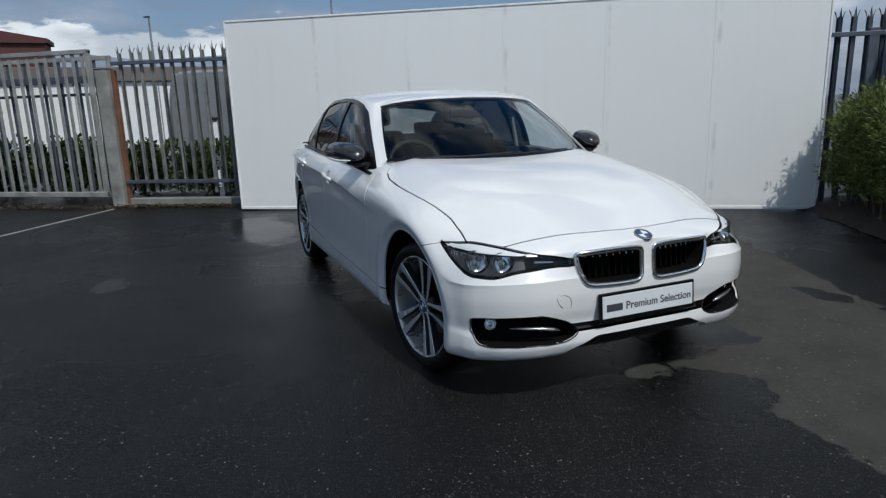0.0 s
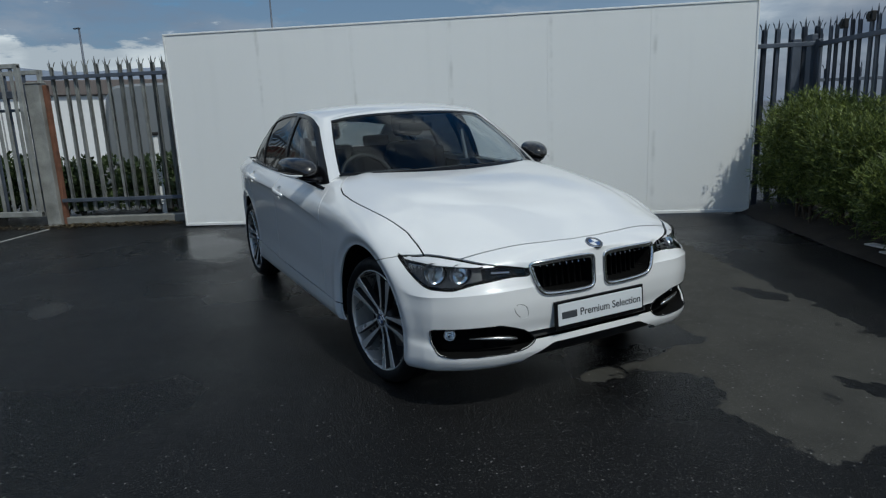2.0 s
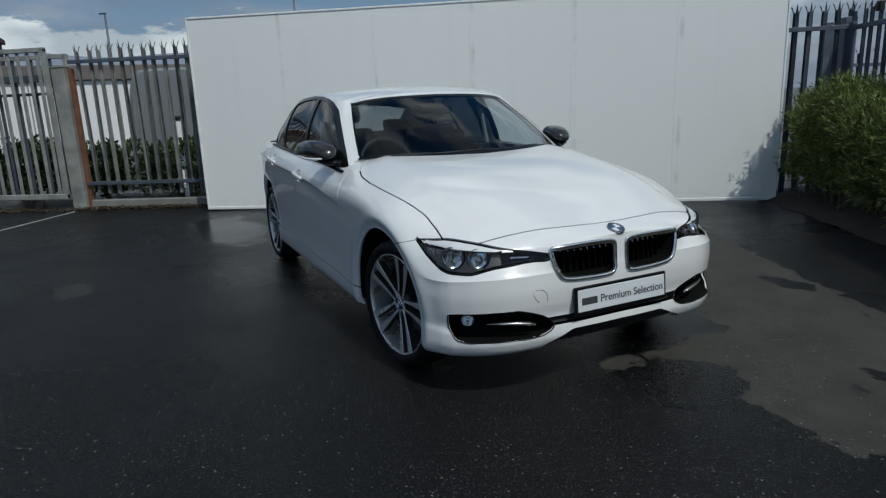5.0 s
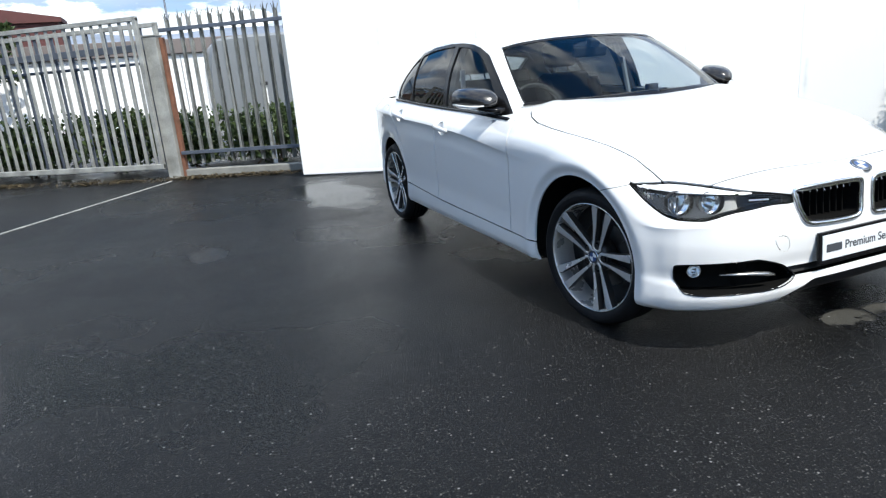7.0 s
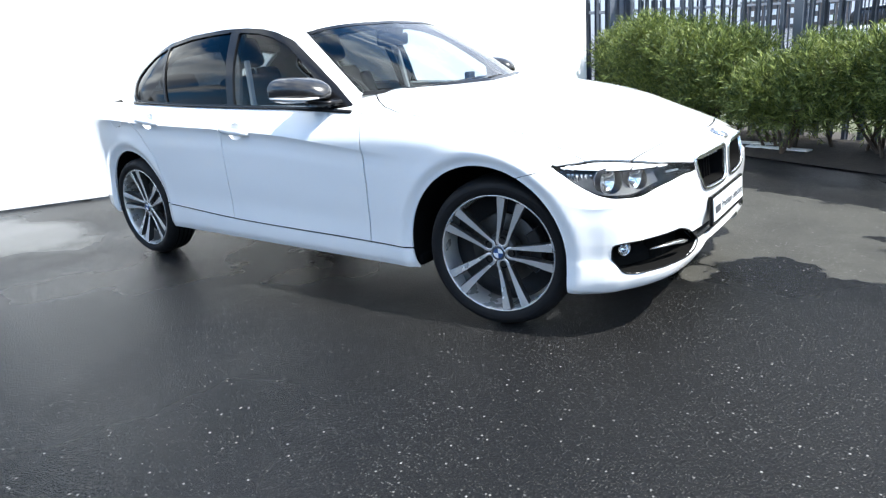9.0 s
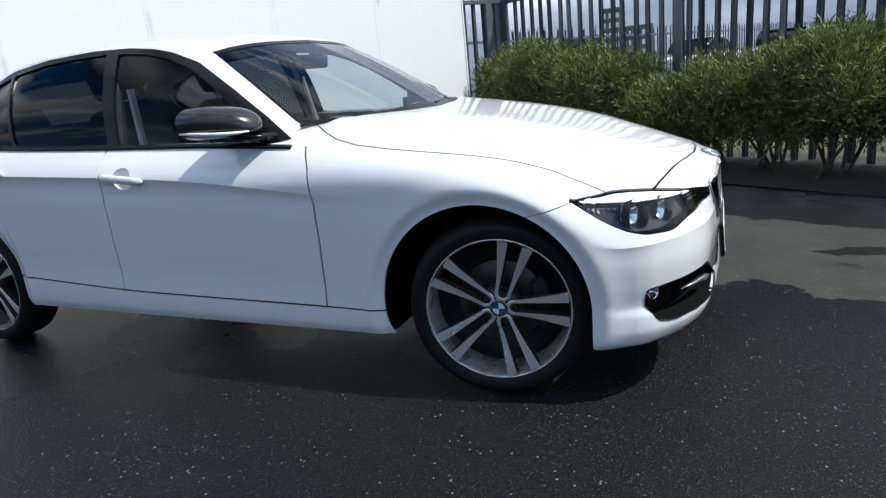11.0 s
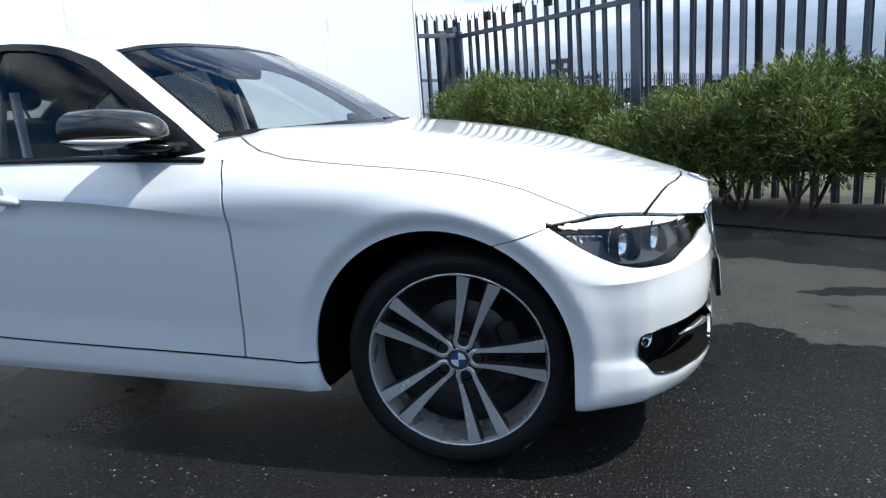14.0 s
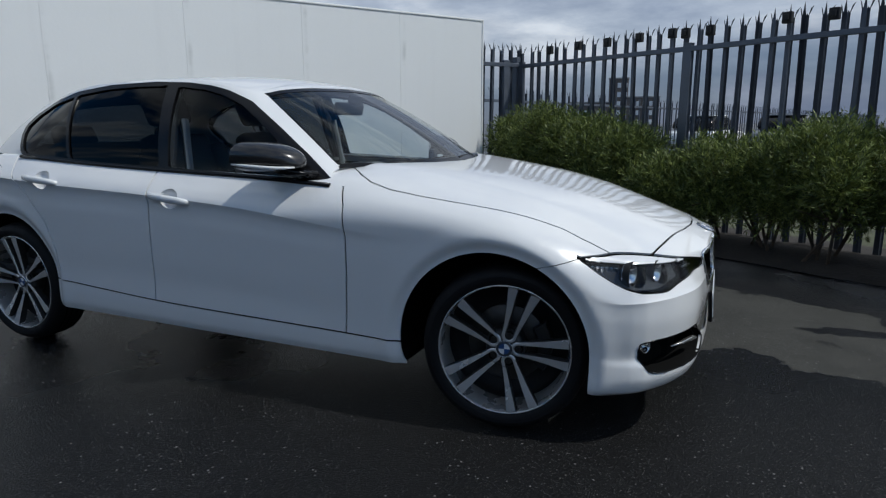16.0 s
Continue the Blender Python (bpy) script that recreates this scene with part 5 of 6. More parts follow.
# wheel housings and underbody
for cx, cz in (ARCH_F, ARCH_R):
    for side in (-1, 1):
        bm = bmesh.new()
        rings = []
        rim_at = pchip(OUTLINE[8:-8, 0], OUTLINE[8:-8, 1])
        for inset, r in ((0.020, ARCH_SIZE + 0.001), (0.06, ARCH_SIZE + 0.014), (0.34, ARCH_SIZE + 0.014)):
            rings.append([bm.verts.new((cx + r * math.cos(radians(t)), side * (float(rim_at(cx + r * math.cos(radians(t)))) - inset), cz + r * math.sin(radians(t)))) for t in range(-10, 191, 5)])
        for a, b in zip(rings, rings[1:]):
            for k in range(len(a) - 1):
                bm.faces.new((a[k], a[k + 1], b[k + 1], b[k]))
        bm.faces.new(rings[-1])
        part("wheel_arch_liner", bm, VOID, car, "black wheel arch lining")
bm = bmesh.new()
box((2.0, 1.66, 0.06), (-1.41, 0, 0.25), 0.02, bm)
box((0.75, 1.06, 0.10), (0.02, 0, 0.27), 0.02, bm)
box((1.1, 1.06, 0.10), (-3.1, 0, 0.32), 0.02, bm)
box((0.36, 1.10, 0.34), (0.42, 0, 0.42), 0.05, bm)
part("underbody", bm, VOID, car, "black underbody")


# ---- mirrors, handles, wipers ----
for side in (-1, 1):
    bm = bmesh.new()
    rings = []
    for f in np.linspace(0, 1, 15):
        x = -0.868 - 0.205 * f
        size = (max(1 - (1 - f) ** 2.4, 0.0)) ** 0.5
        drop = 0.02 * (1 - size)
        ring = []
        for k in range(28):
            t = 2 * math.pi * k / 28
            c, s = math.cos(t), math.sin(t)
            yy = 0.106 * math.copysign(abs(c) ** 0.72, c) * max(size, 0.06)
            zz = (0.074 if s > 0 else 0.052) * math.copysign(abs(s) ** 0.8, s) * max(size, 0.06)
            ring.append(bm.verts.new((x - 0.030 * (0.5 + 0.5 * c) * f - 0.38 * yy, side * (0.889 + yy), 1.048 + zz - drop + 0.008 * c * size)))
        rings.append(ring)
    for a, b in zip(rings, rings[1:]):
        for k in range(28):
            bm.faces.new((a[k], a[(k + 1) % 28], b[(k + 1) % 28], b[k]))
    bm.faces.new(rings[0])
    bmesh.ops.recalc_face_normals(bm, faces=bm.faces[:])
    mirror = part("door_mirror", bm, CARBON, car, "dark glossy door mirror with a pale indicator strip", smooth=True)
    bm = bmesh.new()
    turns = [2 * math.pi * k / 28 for k in range(28)]
    bm.faces.new([bm.verts.new((-1.073 - 0.030 * (0.5 + 0.5 * math.cos(t)) - 0.031 * math.cos(t), side * (0.892 + 0.094 * math.copysign(abs(math.cos(t)) ** 0.72, math.cos(t))),
                                1.048 + (0.068 if math.sin(t) > 0 else 0.046) * math.copysign(abs(math.sin(t)) ** 0.8, math.sin(t)) + 0.008 * math.cos(t))) for t in turns])
    part("mirror_glass", bm, CHROME, mirror, "mirror glass")
    strip = [(-0.872, side * 0.93, 1.030), (-0.885, side * 0.962, 1.029), (-0.905, side * 0.983, 1.029), (-0.94, side * 1.000, 1.031), (-0.985, side * 1.008, 1.034), (-1.045, side * 1.012, 1.038), (-1.10, side * 1.010, 1.041)]
    strip = [(x - 0.38 * (abs(y) - 0.917), y - side * 0.018, z - 0.010) for x, y, z in strip]
    part("repeater_strip", tube(strip, [0.003, 0.006, 0.007, 0.007, 0.007, 0.006, 0.003], 8), WHITE, mirror, "pale indicator strip", smooth=True)
    arm = [(-0.90, side * 0.795, 0.982), (-0.915, side * 0.85, 0.990), (-0.935, side * 0.91, 1.015)]
    bm = tube(arm, [0.034, 0.026, 0.024], 14)
    bmesh.ops.scale(bm, vec=(1.7, 1, 0.62), space=Matrix.Translation((0.915, 0, -0.995)), verts=bm.verts)
    part("mirror_arm", bm, BLACK_GLOSS, mirror, smooth=True)

for side in (-1, 1):
    for x, z in HANDLES:
        bm = tube([(x + dx, side * (0.897 + dy), z + dz) for dx, dy, dz in
                   ((0.120, -0.004, -0.012), (0.108, 0.016, -0.010), (0.07, 0.028, -0.004), (0.0, 0.033, 0.002), (-0.07, 0.029, 0.008), (-0.108, 0.018, 0.012), (-0.120, -0.004, 0.013))],
                  [0.011, 0.014, 0.0165, 0.0175, 0.0165, 0.014, 0.011], 12)
        bmesh.ops.scale(bm, vec=(1, 0.62, 1.0), space=Matrix.Translation((0, -side * 0.897, 0)), verts=bm.verts)
        handle = part("door_handle", bm, PAINT, car, "white door handle", smooth=True)
for y0, y1 in ((-0.46, 0.10), (0.02, 0.50)):
    pts = []
    for f in np.linspace(0, 1, 8):
        y = y0 + (y1 - y0) * f
        pts.append((float(x_cowl(abs(y))) - 0.055 + 0.03 * (1 - f), y, 1.026 - 0.012 * abs(y) + 0.008 * f))
    part("wiper", tube(pts, 0.006, 6), BLACK_MATT, car, "black wiper arm and blade")

# ---- cabin ----
cabin = part("cabin_tub", box((2.5, 1.62, 0.04), (-1.95, 0, 0.40), 0.01), CABIN, car, "dark cabin floor")
bm = bmesh.new()
prof = [(-0.66, 0.70), (-0.69, 0.955), (-0.80, 0.975), (-0.98, 0.975), (-1.06, 0.93), (-1.09, 0.84), (-1.00, 0.72), (-0.98, 0.45), (-0.66, 0.45)]
bm = prism(rounded(prof, 1), 1.30, Matrix.Translation((0, -0.65, 0)))
part("dashboard", bm, CABIN, car, "dark dashboard")
bm = bmesh.new()
hoodlet = [(-1.10, 0.955), (-1.0, 1.005), (-0.86, 1.01), (-0.80, 0.98), (-1.05, 0.94)]
part("instrument_hood", prism(rounded(hoodlet, 1), 0.36, Matrix.Translation((0, -0.55, 0))), CABIN, car)
bm = bmesh.new()
ring = [(0.182 * math.cos(2 * math.pi * k / 40), 0.182 * math.sin(2 * math.pi * k / 40)) for k in range(41)]
way = pose(-1.20, -0.37, 0.93, 0, 0, 0) @ pose(0, 0, 0, 0, 65, 0)
bm = tube([(a, b, 0) for a, b in ring], 0.016, 10, cap=False)
bmesh.ops.transform(bm, matrix=way, verts=bm.verts)
wheel_part = part("steering_wheel", bm, BLACK_MATT, car, "black steering wheel", smooth=True)
bm = box((0.11, 0.15, 0.05), bevel=0.02, m=way)
for t in (0, 180, 270):
    box((0.13, 0.03, 0.02), bevel=0.006, bm=bm, m=way @ pose(0, 0, 0, 0, 0, t + 90) @ Matrix.Translation((0.10, 0, 0)))
part("steering_boss", bm, BLACK_MATT, wheel_part)


def seat(y, x):
    """A front seat: cushion, backrest with side bolsters, headrest on two posts."""
    bm = box((0.52, 0.50, 0.16), (x + 0.05, y, 0.55), 0.05)
    s = part("seat", bm, CLOTH, car, "charcoal cloth seat", smooth=True)
    lean = pose(x - 0.24, y, 0.58, 0, -22, 0)
    bm = box((0.13, 0.44, 0.60), bevel=0.05, m=lean @ Matrix.Translation((0, 0, 0.30)))
    for k in (-1, 1):
        box((0.17, 0.09, 0.50), bevel=0.035, bm=bm, m=lean @ Matrix.Translation((0.035, k * 0.215, 0.27)))
    part("backrest", bm, CLOTH, s, smooth=True)
    part("headrest", box((0.10, 0.27, 0.19), bevel=0.04, m=lean @ Matrix.Translation((0.02, 0, 0.74))), CLOTH, s, smooth=True)
    for k in (-0.06, 0.06):
        part("headrest_post", tube([lean @ Vector((0.01, k, 0.58)), lean @ Vector((0.01, k, 0.68))], 0.006, 8), CHROME, s)


seat(-0.37, -1.62)
seat(0.37, -1.62)
bench = part("rear_seat", box((0.5, 1.30, 0.18), (-2.45, 0, 0.55), 0.05), CLOTH, car, "charcoal rear bench", smooth=True)
lean = pose(-2.62, 0, 0.58, 0, -24, 0)
part("backrest", box((0.14, 1.30, 0.55), bevel=0.05, m=lean @ Matrix.Translation((0, 0, 0.27))), CLOTH, bench, smooth=True)
for y in (-0.38, 0.38):
    part("headrest", box((0.09, 0.26, 0.13), bevel=0.035, m=lean @ Matrix.Translation((0, y, 0.59))), CLOTH, bench, smooth=True)
part("parcel_shelf", box((0.28, 1.06, 0.03), (-2.93, 0, 1.0), 0.01), CABIN, car)
part("rear_view_mirror", box((0.03, 0.24, 0.07), bevel=0.014, m=pose(-1.17, 0.0, 1.275, 0, 12, -6)), BLACK_MATT, car, "black interior mirror")
bm = box((0.05, 0.07, 0.05), bevel=0.01, m=pose(-1.13, 0, 1.325, 0, 20, 0))
part("mirror_foot", bm, BLACK_MATT, car)
for side in (-1, 1):
    part("pillar_trim", tube([(-1.74, side * 0.765, 0.98), (-1.77, side * 0.69, 1.2), (-1.79, side * 0.60, 1.37)], [0.045, 0.04, 0.035], 8), CABIN, car)
    belt = [(-1.70, side * 0.66, 1.22), (-1.66, side * 0.69, 0.95), (-1.62, side * 0.70, 0.62)]
    part("seat_belt", tube(belt, 0.018, 6), mat("belt_webbing", (0.25, 0.26, 0.27), 0.8) if side < 0 else bpy.data.materials["belt_webbing"], car, "grey seat belt")
part("dash_device", box((0.03, 0.09, 0.05), bevel=0.008, m=pose(-0.72, 0.12, 1.035, 0, 0, 10)), BLACK_MATT, car, "small black box on the dashboard")


# ---- yard ----
def sheet(name, x0, y0, x1, y1, z, material, label, category, kind="structure"):
    me = bpy.data.meshes.new(name)
    me.from_pydata([(x0, y0, z), (x1, y0, z), (x1, y1, z), (x0, y1, z)], [], [(0, 1, 2, 3)])
    me.materials.append(material)
    return tagged(new(name, me), label, category, kind=kind)


sheet("ground", -3000, -3000, 3000, 3000, 0.0, ASPHALT, "wet dark asphalt with pale chippings and a silted patch", "asphalt")

# the white hoarding behind the car: six boards on a frame
W0, W1 = Vector((-6.24, -1.06, 0)), Vector((-2.20, 4.95, 0))
wall_way = (W1 - W0).normalized()
wall_len = (W1 - W0).length
wall_turn = math.degrees(math.atan2(wall_way.y, wall_way.x))
hoarding = thing("wall_hoarding", "tall white painted board hoarding with vertical joints", "hoarding", W0, kind="structure", turn=wall_turn)
step = wall_len / 6
for k in range(6):
    bm = box((step - 0.002, 0.02, 2.43), bevel=0.001, m=Matrix.Translation((step * (k + 0.5), 0.0, 1.255)))
    part("board", bm, BOARD, hoarding)
bm = bmesh.new()
for k in range(1, 6):
    box((0.012, 0.012, 2.42), bm=bm, m=Matrix.Translation((step * k, 0.0005, 1.255)))
part("backing_strip", bm, BOARD, hoarding)
part("bottom_trim", box((wall_len + 0.02, 0.05, 0.035), bevel=0.004, m=Matrix.Translation((wall_len / 2, 0.004, 0.0375))), BOARD, hoarding)
part("top_trim", box((wall_len + 0.02, 0.06, 0.022), bevel=0.004, m=Matrix.Translation((wall_len / 2, 0.010, 2.481))), BOARD, hoarding)
for x in (0.0, wall_len):
    part("edge_trim", box((0.022, 0.05, 2.43), bevel=0.004, m=Matrix.Translation((x, 0.006, 1.255))), BOARD, hoarding)
part("rear_frame", box((wall_len - 0.1, 0.04, 0.1), m=Matrix.Translation((wall_len / 2, 0.06, 1.2))), CONCRETE, hoarding)
for k in range(7):
    part("rear_post", box((0.07, 0.09, 2.4), m=Matrix.Translation((min(max(step * k, 0.1), wall_len - 0.1), 0.075, 1.2))), CONCRETE, hoarding)


# ---- palisade fences ----
def pale_mesh(name, height, width=0.068, split=True):
    """A corrugated steel pale with a three-pronged top."""
    bm = bmesh.new()
    prof = [(-0.5, 0.010), (-0.36, 0.012), (-0.24, -0.012), (0.24, -0.012), (0.36, 0.012), (0.5, 0.010)]
    lo = [bm.verts.new((width * a, y, 0)) for a, y in prof]
    hi = [bm.verts.new((width * a, y, height - 0.12)) for a, y in prof]
    for k in range(5):
        bm.faces.new((lo[k], lo[k + 1], hi[k + 1], hi[k]))
    # prongs: the middle one upright, the outer ones bent outwards
    for (a, b), tip, y in (((0, 1), -0.85, 0.03), ((2, 3), 0.0, -0.012), ((4, 5), 0.85, 0.03)):
        mid = bm.verts.new((width * (prof[a][0] + prof[b][0]) / 2 + (0.2 * tip * width), y * 0.4 + 0.004, height - 0.06))
        end = bm.verts.new((width * tip * 1.05, y, height - (0.0 if tip == 0 else 0.035)))
        bm.faces.new((hi[a], hi[b], mid))
        bm.faces.new((hi[b], end, mid))
        bm.faces.new((hi[a], mid, end))
    bm.faces.new((hi[1], hi[2], bm.verts.new((-0.30 * width, 0.0, height - 0.10))))
    bm.faces.new((hi[3], hi[4], bm.verts.new((0.30 * width, 0.0, height - 0.10))))
    bmesh.ops.solidify(bm, geom=bm.faces[:], thickness=0.003)
    me = bpy.data.meshes.new(name)
    bm.to_mesh(me)
    bm.free()
    return me


def palisade(name, start, end, low, high, rails, spacing, material, label, posts=(), first=0.06, tall=0.0):
    a, b = Vector((*start, 0)), Vector((*end, 0))
    way = (b - a).normalized()
    turn = math.degrees(math.atan2(way.y, way.x))
    f = thing(name, label, "fence", a, kind="structure", turn=turn)
    long = (b - a).length
    pale = pale_mesh(name + "_pale", high - low)
    pale.materials.append(material)
    rng = random.Random(7)
    for k in range(int((long - first) / spacing) + 1):
        ob = new("pale", pale)
        ob.parent = f
        ob.matrix_local = pose(first + spacing * k + rng.uniform(-0.006, 0.006), 0, low + rng.uniform(-0.012, 0.012), rng.uniform(-0.5, 0.5), rng.uniform(-0.7, 0.7), 0)
    for z in rails:
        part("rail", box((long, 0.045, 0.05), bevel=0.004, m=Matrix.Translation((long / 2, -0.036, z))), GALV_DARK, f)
    for x in posts:
        part("fence_post", box((0.10, 0.055, rails[0] + 0.06), bevel=0.004, m=Matrix.Translation((x, -0.030, (rails[0] + 0.06) / 2))), material, f)
    return f


CORNER, GATE_POST = (-1.90, 5.65), (-7.80, -2.52)
r_way = Vector((2.24, -1.33)).normalized()
right_end = (CORNER[0] + r_way.x * 13.0, CORNER[1] + r_way.y * 13.0)
fence_r = palisade("fence_right", CORNER, right_end, 0.07, 2.25, (1.955, 0.36), 0.1545, GALV_DARK, "dark blue-grey steel palisade fence with pronged pales", (0.06, 2.605, 5.35, 8.1, 10.85))
fence_b = palisade("fence_back", (-6.84, -0.96), CORNER, 0.07, 2.27, (1.97, 0.36), 0.1545, GALV_DARK, "dark blue-grey steel palisade fence behind the hoarding", (2.7, 5.4, 8.0))
fence_l = palisade("fence_left", GATE_POST, (-6.80, -0.90), 0.20, 2.33, (2.07, 0.36), 0.158, GALV, "grey galvanised palisade fence beside the gate post", (), 0.14)
part("corner_post", box((0.13, 0.13, 2.08), bevel=0.006, m=Matrix.Translation((-0.03, -0.03, 1.04))), GALV_DARK, fence_r, "square corner post")
# square boxes clipped to some of the pales
tag_rng = random.Random(3)
for far in (0.62, 1.10, 1.55, 2.0, 2.42, 2.58, 2.86, 3.62, 4.02, 4.50, 5.1, 5.6, 6.3):
    bm = box((0.088, 0.05, 0.10), bevel=0.008)
    box((0.05, 0.02, 0.05), (0, -0.035, 0), 0.004, bm)
    solid("fence_clip_box", bm, BLACK_MATT, "small dark box clipped to a fence pale near its top", "box",
          (CORNER[0] + r_way.x * far - 0.03, CORNER[1] + r_way.y * far - 0.05, 2.125 + tag_rng.uniform(-0.015, 0.015)), math.degrees(math.atan2(r_way.y, r_way.x)), group="boxes on the fence")
# kerb below the left fence and the gate post
l_way = (Vector((-6.80, -0.90, 0)) - Vector((*GATE_POST, 0))).normalized()
l_turn = math.degrees(math.atan2(l_way.y, l_way.x))
bm = box((1.95, 0.16, 0.11), (0.98, 0.05, 0.055), 0.012)
solid("kerb", bm, CONCRETE, "low concrete kerb under the palisade fence", "kerb", (*GATE_POST, 0), l_turn, kind="structure")
post = thing("gate_post", "thick pale steel gate post with a rusty edge", "post", (-7.87, -2.65, 0), turn=l_turn)
part("shaft", box((0.20, 0.16, 2.0), bevel=0.008, m=Matrix.Translation((0, 0, 1.0))), GALV, post)
part("cap", box((0.22, 0.18, 0.02), bevel=0.004, m=Matrix.Translation((0, 0, 2.01))), GALV, post)
part("rusty_edge", box((0.055, 0.07, 1.98), bevel=0.006, m=Matrix.Translation((0.135, 0.02, 0.99))), RUST, post, "rusty steel angle")
part("foot_plate", box((0.26, 0.22, 0.015), bevel=0.003, m=Matrix.Translation((0, 0, 0.0075))), GALV, post)
# sliding gate
g_way = Vector((-8.87 + 7.75, -4.41 + 2.84, 0)).normalized()
g_turn = math.degrees(math.atan2(g_way.y, g_way.x))
gate = thing("gate", "grey galvanised sliding palisade gate, closed", "gate", (-7.72, -2.80, 0), turn=g_turn)
part("bottom_rail", box((5.2, 0.07, 0.07), bevel=0.005, m=Matrix.Translation((2.6, 0, 0.20))), GALV, gate)
part("top_rail", box((5.2, 0.06, 0.06), bevel=0.005, m=Matrix.Translation((2.6, 0, 2.235))), GALV, gate)
part("end_stile", box((0.06, 0.06, 2.08), bevel=0.005, m=Matrix.Translation((0.03, 0, 1.21))), GALV, gate)
gp = bpy.data.meshes.new("gate_pale")
bm = box((0.046, 0.022, 2.03), bevel=0.004, m=Matrix.Translation((0, 0, 1.215)))
bm.to_mesh(gp)
bm.free()
gp.materials.append(GALV)
for k in range(33):
    ob = new("gate_pale", gp)
    ob.parent = gate
    ob.matrix_local = pose(0.13 + 0.155 * k, 0.0, 0, 0, 0, 0)
# its second leaf stands behind, with pales and cross rails in the darker steel
gate2 = copy_thing(gate, pose(-7.72 - 0.35 + 0.05, -2.80 + 0.24, -0.06, 0, 0, g_turn))
bpy.data.objects[gate2.name]["label"] = "grey galvanised palisade gate leaf standing behind the first, with darker pales"
for o in [c for c in gate2.children if c.name.startswith("gate_pale")][::2]:
    bpy.data.objects.remove(o)
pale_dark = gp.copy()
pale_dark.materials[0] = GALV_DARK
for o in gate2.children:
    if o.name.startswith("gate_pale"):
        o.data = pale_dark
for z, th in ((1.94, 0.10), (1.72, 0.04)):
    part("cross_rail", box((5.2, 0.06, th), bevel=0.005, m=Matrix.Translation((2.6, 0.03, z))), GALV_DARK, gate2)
# rail in the ground for the gate
t0, t1 = Vector((-7.45, -2.75, 0)), Vector((-4.95, -4.38, 0))
mid, way = (t0 + t1) / 2, (t1 - t0)
solid("ground_rail", box((way.length * 1.7, 0.035, 0.012), bevel=0.003, m=Matrix.Translation((way.length * 0.35, 0, 0.006))), GALV, "pale steel strip set in the asphalt", "rail",
      (mid.x, mid.y, 0), math.degrees(math.atan2(way.y, way.x)), kind="structure")
# dead leaves and weeds along the foot of the fence and the gate
def leaf_litter(name, start, way, long, wide, count, seed):
    rng = random.Random(seed)
    verts, faces = [], []
    across = Vector((-way.y, way.x, 0))
    heaps = [(rng.uniform(0, long), rng.uniform(0.10, 0.35)) for _ in range(int(long * 3))]
    for _ in range(count):
        at, spread = rng.choice(heaps)
        p = start + way * (at + rng.gauss(0, spread)) + across * rng.gauss(0, wide) + Vector((0, 0, rng.uniform(0.004, 0.035)))
        a, size = rng.uniform(0, 6.28), rng.uniform(0.012, 0.034)
        u = Vector((math.cos(a), math.sin(a), rng.uniform(-0.5, 0.5))) * size
        v = Vector((-math.sin(a), math.cos(a), rng.uniform(-0.5, 0.5))) * size * 0.55
        i = len(verts)
        verts += [tuple(p - u), tuple(p + v), tuple(p + u), tuple(p - v)]
        faces.append((i, i + 1, i + 2, i + 3))
    me = bpy.data.meshes.new(name)
    me.from_pydata(verts, [], faces)
    me.materials.append(LITTER)
    return tagged(new(name, me), "brown dead leaves and weeds along the fence foot", "leaf litter", kind="stuff")


leaf_litter("leaf_litter", Vector((*GATE_POST, 0.0)) + l_way * 0.15 + Vector((0.16, -0.10, 0)), l_way, 1.6, 0.06, 1500, 21)
leaf_litter("leaf_litter", Vector((-7.62, -2.80, 0)), g_way, 4.6, 0.10, 3200, 22)
# planting bed along the right fence
bed = Vector((-0.51, -0.86))  # towards the yard
bm = bmesh.new()
rows = []
bed_rng = random.Random(5)
for k in range(61):
    s = -0.3 + 13.6 * k / 60
    c = Vector(CORNER) + r_way * s
    row = []
    for j, (d, z) in enumerate(((-0.5, 0.06), (0.0, 0.085), (0.25, 0.10), (0.5, 0.09), (0.72, 0.06), (0.86, 0.012))):
        w = d + bed_rng.uniform(-0.03, 0.03) * (j > 3)
        row.append(bm.verts.new((c.x + bed.x * w, c.y + bed.y * w, max(z + bed_rng.uniform(-0.02, 0.02) * (0 < j < 5), 0.004))))
    rows.append(row)
for a, b in zip(rows, rows[1:]):
    for j in range(5):
        bm.faces.new((a[j], a[j + 1], b[j + 1], b[j]))
bmesh.ops.recalc_face_normals(bm, faces=bm.faces[:])
solid("planting_bed", bm, EARTH, "dark earth bed with litter along the fence", "soil", kind="structure", smooth=True)


